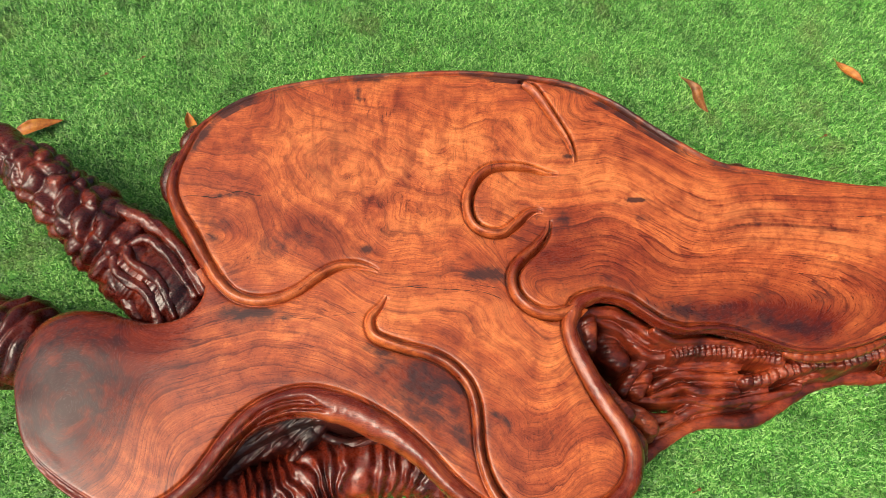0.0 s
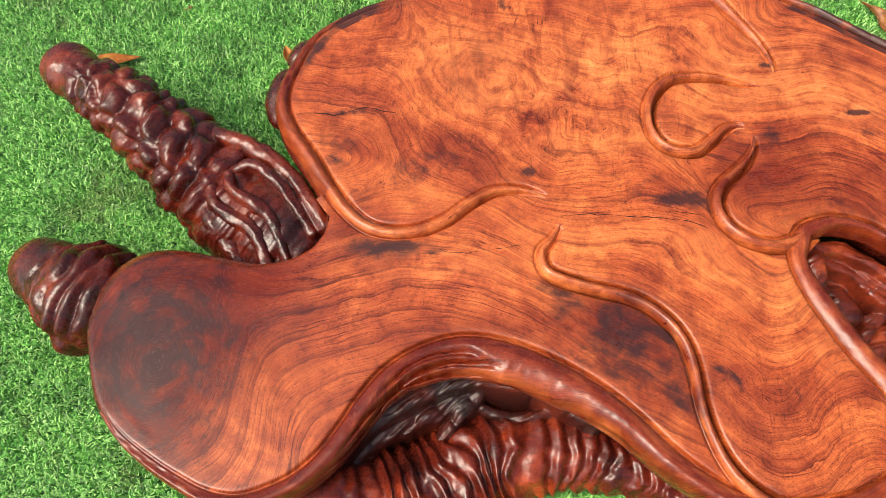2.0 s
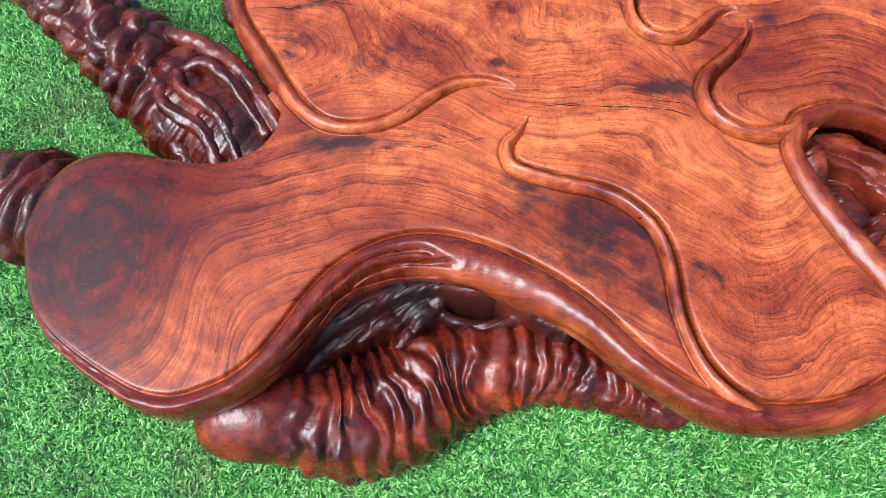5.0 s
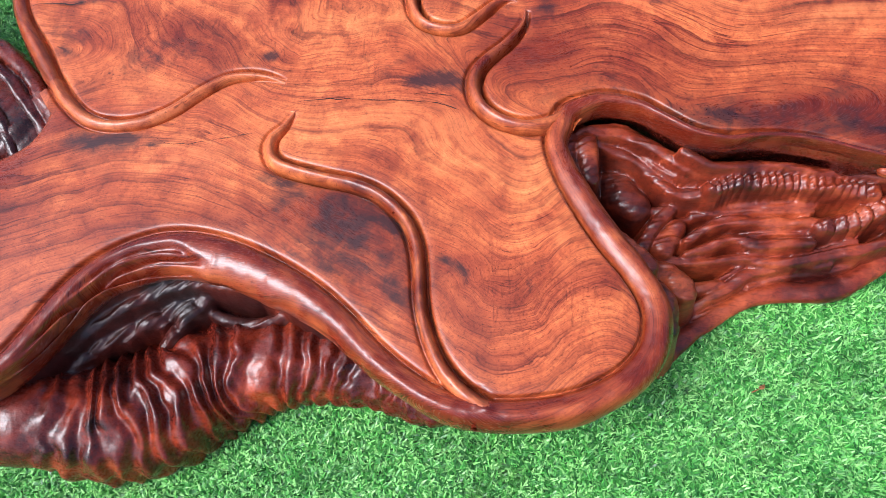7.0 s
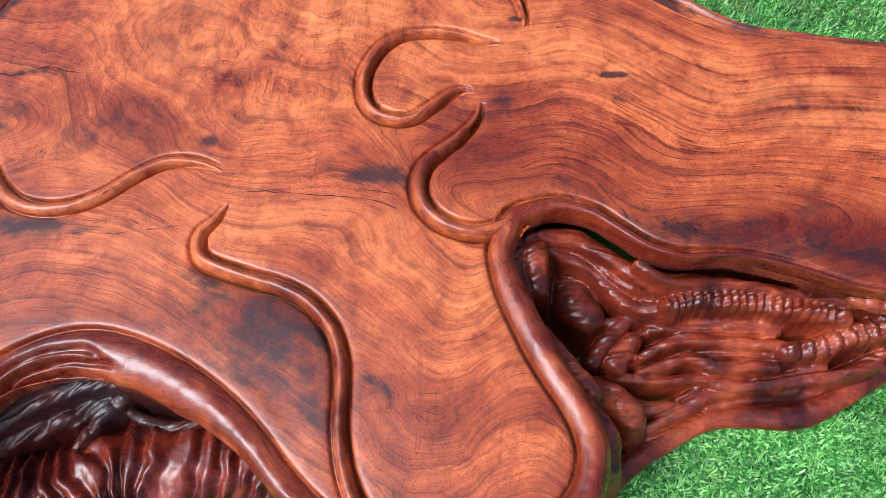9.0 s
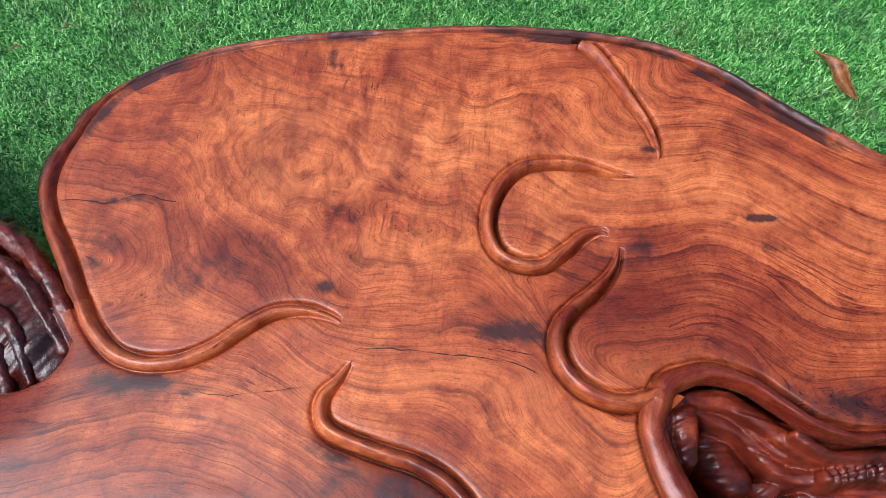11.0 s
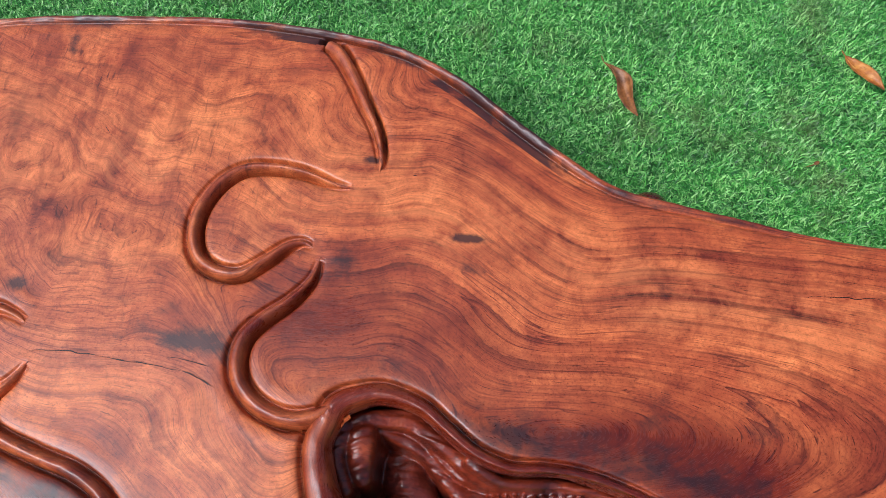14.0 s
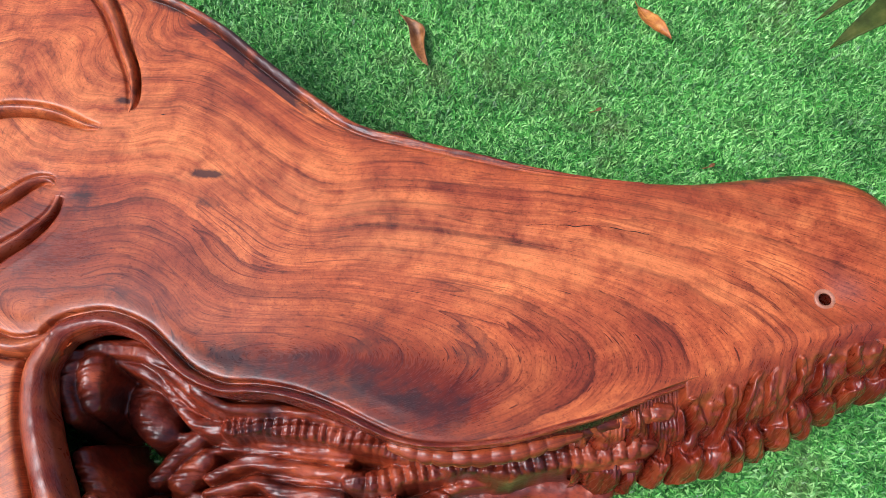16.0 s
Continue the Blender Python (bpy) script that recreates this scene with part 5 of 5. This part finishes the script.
FLANK_TOP = [(0.978, 0.462), (1.025, 0.484), (1.075, 0.506), (1.130, 0.532), (1.187, 0.558), (1.240, 0.578), (1.295, 0.592), (1.345, 0.598)]
FLANK_LOW = [(0.985, 0.392, 0.08), (1.024, 0.388, 0.06), (1.085, 0.404, 0.06), (1.150, 0.418, 0.065), (1.213, 0.446, 0.07), (1.262, 0.480, 0.08), (1.320, 0.518, 0.09), (1.370, 0.545, 0.10)]
first, second = spline([(x, y, 0.0) for x, y in FLANK_TOP]), spline(FLANK_LOW)
nu, nv = 620, 110
a, b = (np.stack([np.interp(np.linspace(0, 1, nu), np.linspace(0, 1, len(c)), c[:, k]) for k in range(3)], 1) for c in (first, second))
a[:, 2] = from_top(a[:, 0], a[:, 1], [H + 0.013 * FLANK_ZONE * smooth(0.018, 0.009, EDGE)])[0] + 0.0003
U, V = np.meshgrid(np.linspace(0, 1, nu), np.linspace(0, 1, nv), indexing="ij")
P = a[:, None] * (1 - V)[..., None] + b[:, None] * V[..., None]
q = V ** 1.75
P[..., 2] = a[:, None, 2] * (1 - q) + b[:, None, 2] * q
P[..., 2] -= 0.016 * (1 - smooth(0.10, 0.20, U))
dz, push = flank_folds(U, V, P[..., 0], P[..., 1])
P[..., 2] += dz
P[..., :2] += ((b - a)[:, :2] / np.linalg.norm((b - a)[:, :2], axis=1)[:, None])[:, None] * push[..., None]
flank = under(part("flank", mesh_of("flank", P.reshape(-1, 3), grid_faces(nu, nv)[:, ::-1]), WOOD, None, "crinkled gnarled flank below the arm's rim"))
g, st, cu, to, pa = from_top(P[..., 0], P[..., 1])
k = smooth(0.08, 0.20, V)
figure(flank.data, (g[:, :1] * (1 - k) + k * g[:, :1] + 0.015 * k * V).ravel(), (st * (1 - k)).ravel(), (0 * V).ravel(), np.clip(to[:, :1] * (1 - k) + k * (0.62 + 0.40 * smooth(0.2, 0.7, V) + 0.30 * vnoise(U * 40, V * 6, 0, 88)), 0, 1).ravel(), (pa * (1 - k)).ravel())
# the scalloped band under the arm's rim
SCALLOPS = [(0.770, 0.399), (0.797, 0.394), (0.832, 0.392), (0.873, 0.397), (0.917, 0.408), (0.955, 0.423), (0.990, 0.436)]


def scalloped(S, A, length):
    u = S / (0.0185 + 0.010 * S) + 0.25 * vnoise(S / 0.03, 0.5, 0, 92)
    return 0.86 + 0.24 * np.abs(np.sin(math.pi * u)) ** 0.7 * (0.8 + 0.3 * vnoise(S / 0.02, np.cos(A) * 2, np.sin(A) * 2, 93))


under(tube("scalloped_band", raised(SCALLOPS, [0.168, 0.168, 0.169, 0.168, 0.160], [0.006, 0.010, 0.011, 0.012, 0.010, 0.004]), WOOD, None, "red-brown scalloped band carved under the arm's rim", 1.1, 28, 0.0015, scalloped, 14, 0.08, tone=0.6))
FLANK_FOOT = [(0.985, 0.43, 0.0), (1.01, 0.435, 0.0), (1.06, 0.45, 0.0), (1.15, 0.47, 0.0), (1.25, 0.53, 0.0), (1.35, 0.58, 0.0)]


def hollow(depth, seed):
    def relief(U, V, x, y):
        return depth * fractal(x * 30, y * 30, 0, 3, seed) * smooth(0.0, 0.2, V), 0 * V
    return relief


under(loft("underside", FLANK_LOW, FLANK_FOOT, ROOT, None, "shadowed underside of the flank", 120, 12, 0.0, hollow(0.004, 90)))
# lobes of dark wood that show past the edge
for pts, label in (
        ([(-0.385, 0.832, 0.165, 0.014), (-0.402, 0.822, 0.165, 0.020), (-0.417, 0.802, 0.162, 0.020), (-0.420, 0.782, 0.160, 0.014)], "dark bulge under the crown's edge"),
        ([(-0.418, 0.780, 0.160, 0.014), (-0.434, 0.757, 0.160, 0.021), (-0.440, 0.727, 0.158, 0.024), (-0.438, 0.700, 0.155, 0.022), (-0.428, 0.668, 0.15, 0.018)], "dark bulge beside the crown's edge"),
        ([(-0.425, 0.690, 0.165, 0.012), (-0.412, 0.650, 0.165, 0.017), (-0.385, 0.605, 0.165, 0.018), (-0.355, 0.560, 0.165, 0.016), (-0.335, 0.52, 0.16, 0.012)], "fluted fold below the crown's side"),
        ([(0.585, 0.835, 0.150, 0.016), (0.610, 0.822, 0.150, 0.020), (0.640, 0.805, 0.150, 0.016)], "small bulge under the arm's edge"),
        ([(0.690, 0.775, 0.145, 0.022), (0.725, 0.773, 0.145, 0.032), (0.760, 0.765, 0.145, 0.026)], "dark bulge under the arm's edge")):
    under(tube("burl", pts, ROOT, None, label, 0.9, 40, 0.002, None, 95, 0.12, rough_size=0.04))
under(tube("burl", [(-0.455, 0.085, 0.15, 0.008), (-0.445, 0.072, 0.16, 0.012), (-0.435, 0.066, 0.16, 0.008)], ROOT, None, "little knob on the lobe's edge", 0.9, 20, 0.002, None, 97, 0.1))


# ---- small marks on the top ----
def crack(points, half, label=""):
    """A hair crack: a narrow dark sliver laid just over the polish."""
    p = spline(points, 0.002)
    t = np.gradient(p, axis=0)
    t /= np.linalg.norm(t, axis=1)[:, None] + 1e-9
    s = np.arange(len(p)) * 0.002
    p = p + np.stack([t[:, 1], -t[:, 0]], 1) * (0.0016 * vnoise(s / 0.012, 0.3, 0, 5))[:, None]
    w = 0.7 * half * np.clip(0.6 + 0.6 * vnoise(s / 0.012, 0.7, 0, 6), 0.2, 1) * np.minimum(1, np.minimum(s, s[-1] - s) / 0.01)
    P = np.empty((len(p), 2, 3))
    for k, sign in enumerate((-1, 1)):
        P[:, k, :2] = p + np.stack([t[:, 1], -t[:, 0]], 1) * (w * sign)[:, None]
    P[..., 2] = TOP + 0.0016
    me = mesh_of("crack", P.reshape(-1, 3), grid_faces(len(p), 2)[:, ::-1])
    return under(part("crack", me, CRACK, None, label))


PALE = root_wood("worn_pale_wood", (0.24, 0.07, 0.04), (0.42, 0.17, 0.10), (0.55, 0.28, 0.18), 0.4)
CRACK, crack_nodes, crack_bsdf = nodes_of("dark_crack")
grit = noise_of(crack_nodes, crack_nodes.nodes.new("ShaderNodeTexCoord").outputs["Object"], 300)
crack_nodes.links.new(ramp(crack_nodes, grit, ((0.3, (0.012, 0.005, 0.005)), (0.7, (0.04, 0.012, 0.008)))), crack_bsdf.inputs["Base Color"])
crack_bsdf.inputs["Roughness"].default_value = 0.6
crack([(0.014, 0.490), (0.073, 0.495), (0.126, 0.492), (0.179, 0.491), (0.218, 0.484), (0.240, 0.474)], 0.0011)
crack([(0.175, 0.503), (0.205, 0.501), (0.228, 0.497)], 0.0012)
crack([(-0.400, 0.665), (-0.376, 0.667), (-0.332, 0.666), (-0.290, 0.680), (-0.262, 0.674), (-0.236, 0.672)], 0.0016)
crack([(-0.177, 0.440), (-0.145, 0.425), (-0.085, 0.432), (-0.032, 0.442)], 0.0007)
crack([(0.902, 0.669), (0.950, 0.673), (0.990, 0.677), (1.030, 0.674), (1.057, 0.672)], 0.0008)
crack([(0.016, 0.792), (0.020, 0.784), (0.024, 0.778)], 0.0016)
crack([(-0.085, 0.713), (-0.075, 0.716), (-0.065, 0.724)], 0.0013)
for x, y, a in ((0.427, 0.770, 0.0032), (0.474, 0.833, 0.0018), (0.151, 0.573, 0.0022), (-0.184, 0.546, 0.0016), (0.367, 0.749, 0.0018), (0.143, 0.580, 0.0014)):
    crack([(x - a * 1.4, y), (x, y + a * 0.2), (x + a * 1.4, y)], a)
# the drain hole and its pale worn ring
hole = under(tube("drain_hole", [(1.2550 + 0.0100 * math.cos(k), 0.6180 + 0.0100 * math.sin(k), TOP - 0.0060, 0.0027) for k in np.linspace(0, 2 * math.pi, 25)], PALE, None, "pale worn rim of a round drain hole", 0.75, 14, 0.001, None, 3, 0.05, (False, False)))
well_z = np.linspace(TOP - 0.004, 0.10, 8)
turn = np.linspace(0, 2 * math.pi, 32, endpoint=False)
WZ, WA = np.meshgrid(well_z, turn, indexing="ij")
well = mesh_of("well", np.stack([1.255 + 0.0090 * np.cos(WA), 0.618 + 0.0090 * np.sin(WA), WZ], -1).reshape(-1, 3), grid_faces(8, 32, True))
part("well", well, ROOT, hole, "dark bore of the drain hole")


# ---- the lawn ----
def lawn_material(name, dark, mid, light, island):
    m, nt, bsdf = nodes_of(name)
    pos = nt.nodes.new("ShaderNodeTexCoord").outputs["Object"]
    wide = noise_of(nt, pos, 9.0, 4, 0.7)
    if island:
        pick = nt.nodes.new("ShaderNodeNewGeometry").outputs["Random Per Island"]
    else:
        pick = noise_of(nt, pos, 160, 3, 0.7)
    col = ramp(nt, pick, ((0.0, dark), (0.5, mid), (0.93, light)))
    col = mix(nt, 1.0, col, ramp(nt, wide, ((0.32, (0.50, 0.56, 0.52)), (0.5, (1, 1, 1)), (0.68, (1.25, 1.18, 1.22)))), "MULTIPLY")
    nt.links.new(col, bsdf.inputs["Base Color"])
    bsdf.inputs["Roughness"].default_value = 0.34
    dirt = noise_of(nt, pos, 5.5, 4, 0.7)
    col = mix(nt, ramp(nt, dirt, ((0.55, (0, 0, 0)), (0.72, (0.60, 0.60, 0.60)))), col, (0.13, 0.14, 0.05))
    nt.links.new(col, bsdf.inputs["Base Color"])
    return m


TURF = lawn_material("artificial_grass_blades", (0.013, 0.098, 0.014), (0.110, 0.42, 0.062), (0.34, 0.68, 0.20), True)
MAT = lawn_material("artificial_grass_backing", (0.02, 0.13, 0.018), (0.06, 0.27, 0.045), (0.12, 0.40, 0.08), False)
ground_mesh = mesh_of("ground", [(-400, -400, 0), (400, -400, 0), (400, 400, 0), (-400, 400, 0)], [(0, 1, 2, 3)], False)
tagged(part("ground", ground_mesh, MAT), "green backing of the artificial lawn", "lawn", kind="structure")


def blades(count, x0, x1, y0, y1, seed, sparse=0):
    """Short ribbon blades of plastic turf, bent over in all directions, thinning out far from the table."""
    rng = np.random.default_rng(seed)
    x, y = rng.uniform(x0, x1, count), rng.uniform(y0, y1, count)
    far_x, far_y = rng.normal((x0 + x1) / 2, 1.5, sparse), rng.normal((y0 + y1) / 2, 1.2, sparse)
    away = (far_x < x0) | (far_x > x1) | (far_y < y0) | (far_y > y1)
    x, y = np.concatenate([x, far_x[away]]), np.concatenate([y, far_y[away]])
    i, j = ((x - gx[0]) / STEP).astype(int), ((y - gy[0]) / STEP).astype(int)
    on = (i >= 0) & (i < len(gx)) & (j >= 0) & (j < len(gy))
    deep = on & (INSIDE & (EDGE > 0.045))[np.clip(i, 0, len(gx) - 1), np.clip(j, 0, len(gy) - 1)]
    x, y = x[~deep], y[~deep]
    count = len(x)
    turn = rng.uniform(0, 2 * math.pi, count) + 0.8 * vnoise(x * 12, y * 12, 0, 7)
    length = rng.uniform(0.008, 0.018, count)
    lean = rng.uniform(0.45, 1.40, count)
    half = rng.uniform(0.0007, 0.0016, count)
    c, s = np.cos(turn), np.sin(turn)
    rows = []
    for k, w in ((0.0, 1.0), (0.55, 0.95), (1.0, 0.0)):
        out_ = length * np.sin(lean * (0.5 + 0.5 * k)) * k
        z = length * np.cos(lean * (0.45 + 0.7 * k)) * k + 0.001
        for side in ((-1, 1) if k < 1 else (0,)):
            rows.append(np.stack([x + c * out_ - s * half * w * side, y + s * out_ + c * half * w * side, np.maximum(z, 0.001 + 0.004 * k)], 1))
    P = np.stack(rows, 1)
    base = np.arange(count)[:, None] * 5
    faces = np.concatenate([base + np.array(f) for f in ((0, 1, 3), (0, 3, 2), (2, 3, 4))])
    return mesh_of("artificial_grass", P.reshape(-1, 3), faces)


lawn = part("artificial_grass", blades(540000, -1.10, 1.58, -0.14, 1.40, 3, 240000), TURF)
tagged(lawn, "short glossy green plastic grass blades", "grass", kind="stuff")


# ---- fallen leaves ----
def leaf_material(name, dark, mid, light, rough=0.45, shine=0.5):
    m, nt, bsdf = nodes_of(name)
    pos = nt.nodes.new("ShaderNodeTexCoord").outputs["Object"]
    col = ramp(nt, noise_of(nt, pos, 60, 4, 0.6), ((0.3, dark), (0.5, mid), (0.7, light)))
    col = mix(nt, ramp(nt, noise_of(nt, pos, 260, 3, 0.6), ((0.3, (0.5, 0.5, 0.5)), (0.42, (0, 0, 0)))), col, dark)
    nt.links.new(col, bsdf.inputs["Base Color"])
    bsdf.inputs["Roughness"].default_value = rough
    bsdf.inputs["Specular IOR Level"].default_value = shine
    b = node(nt, "ShaderNodeBump", Strength=0.4, Distance=0.001)
    nt.links.new(noise_of(nt, pos, 400, 2), b.inputs["Height"])
    nt.links.new(b.outputs[0], bsdf.inputs["Normal"])
    return m


BROWN = leaf_material("dry_brown_leaf", (0.10, 0.035, 0.012), (0.30, 0.12, 0.035), (0.45, 0.22, 0.08))
AMBER = leaf_material("dry_amber_leaf", (0.16, 0.04, 0.008), (0.42, 0.14, 0.02), (0.55, 0.24, 0.04))


def fallen_leaf(start, end, z, half, cup, twist, material, label, seed):
    """A dry leaf from stalk to tip: blade, midrib and stalk, cupped and twisted."""
    a, b = np.array(start), np.array(end)
    length = np.linalg.norm(b - a)
    ob = tagged(new("fallen_leaf"), label, "leaf", "fallen leaves", "thing")
    ob.matrix_world = Matrix.Translation((a[0], a[1], z)) @ pose(0, 0, 0, 0, 0, math.degrees(math.atan2(b[1] - a[1], b[0] - a[0])))
    n, m = 40, 13
    u, v = np.linspace(0, 1, n), np.linspace(-1, 1, m)
    U, V = np.meshgrid(u, v, indexing="ij")
    W = half * np.sin(math.pi * U ** 0.85) ** 0.75 * (1 + 0.08 * vnoise(U * 9, V, 0, seed))
    bend = 0.10 * length * np.sin(math.pi * U) * math.sin(seed)
    roll = twist * (U - 0.4) + 0.2 * vnoise(U * 3, 0.2, 0, seed)
    lift = cup * half * V ** 2 * np.sin(math.pi * U)
    wave = 0.05 * length * np.sin(U * 5 + seed)
    P = np.stack([U * length, bend + V * W * np.cos(roll) - lift * np.sin(roll), wave + V * W * np.sin(roll) + lift * np.cos(roll) + 0.0006 * vnoise(U * 30, V * 6, 0, seed)], -1)
    P[..., 2] -= P[..., 2].min()
    blade = mesh_of("blade", P.reshape(-1, 3), grid_faces(n, m))
    blade_ob = part("blade", blade, material, ob)
    solid = blade_ob.modifiers.new("thickness", "SOLIDIFY")
    solid.thickness = 0.0006
    rib_line = [(*P[k, m // 2], 0.0009 * (1 - 0.7 * k / n)) for k in range(0, n, 5)]
    tube("midrib", rib_line, material, ob, "", 1.0, 8, 0.002)
    tube("stalk", [(-0.012, 0.003, P[0, m // 2, 2], 0.0009), (-0.005, 0.001, P[0, m // 2, 2], 0.0009), (0.001, 0.0, P[0, m // 2, 2], 0.0009)], material, ob, "", 1.0, 8, 0.002)
    return ob


fallen_leaf((0.677, 1.097), (0.736, 1.003), 0.014, 0.0135, 1.1, 2.3, BROWN, "curled dry brown leaf lying on the grass", 2)
fallen_leaf((1.067, 1.163), (1.121, 1.100), 0.014, 0.013, 0.7, 0.3, AMBER, "dry orange-brown leaf lying on the grass", 4)
fallen_leaf((-0.880, 0.880), (-0.774, 0.926), 0.014, 0.016, 0.6, -0.5, AMBER, "orange dry leaf half under the knobbly root", 6)
fallen_leaf((-0.455, 0.905), (-0.488, 0.955), 0.016, 0.012, 0.8, 0.9, AMBER, "small amber leaf beside the crown's edge", 8)
for k, (x, y) in enumerate(((1.006, 0.954), (1.180, 0.875), (0.640, 0.150), (-0.70, 1.05), (-0.62, 1.10))):
    fallen_leaf((x, y), (x + 0.008, y + 0.006), 0.016, 0.003, 0.5, 0.4, BROWN, "tiny scrap of dry brown leaf", 10 + k)


# ---- the potted plant's strap leaves that lean in ----
GREEN = leaf_material("strap_leaf_green", (0.026, 0.036, 0.005), (0.050, 0.068, 0.010), (0.085, 0.095, 0.016), 0.6, 0.2)


def strap_plant(base):
    ob = tagged(new("strap_leaf_plant"), "dark green plant with long pointed strap leaves beside the lawn", "plant", kind="thing")
    ob.location = base
    for k, (tip, arch, half) in enumerate((((1.186, 0.877), 0.42, 0.028), ((1.199, 0.842), 0.38, 0.046), ((1.75, 0.80), 0.40, 0.02), ((1.95, 1.35), 0.42, 0.02), ((1.80, 1.6), 0.45, 0.02), ((1.40, 1.55), 0.42, 0.018))):
        u = np.linspace(0, 1, 40)
        v = np.linspace(-1, 1, 7)
        U, V = np.meshgrid(u, v, indexing="ij")
        dx, dy = tip[0] - base[0], tip[1] - base[1]
        length = math.hypot(dx, dy)
        W = half * np.minimum(1, U / 0.15 + 0.25) * np.clip((1 - U) / 0.45, 0, 1) ** 0.8
        X = dx * U - dy / length * W * V
        Y = dy * U + dx / length * W * V
        Z = arch * 1.9 * U * (1.35 - U) * 1.0 + 0.35 * W * np.abs(V)
        Z = Z - (Z[-1:, :] - 0.35) * U ** 2
        leaf = part("leaf", mesh_of("leaf", np.stack([X, Y, Z], -1).reshape(-1, 3), grid_faces(40, 7)), GREEN, ob)
        leaf.modifiers.new("thickness", "SOLIDIFY").thickness = 0.0012
    return ob


strap_plant((1.66, 1.18, 0.0))
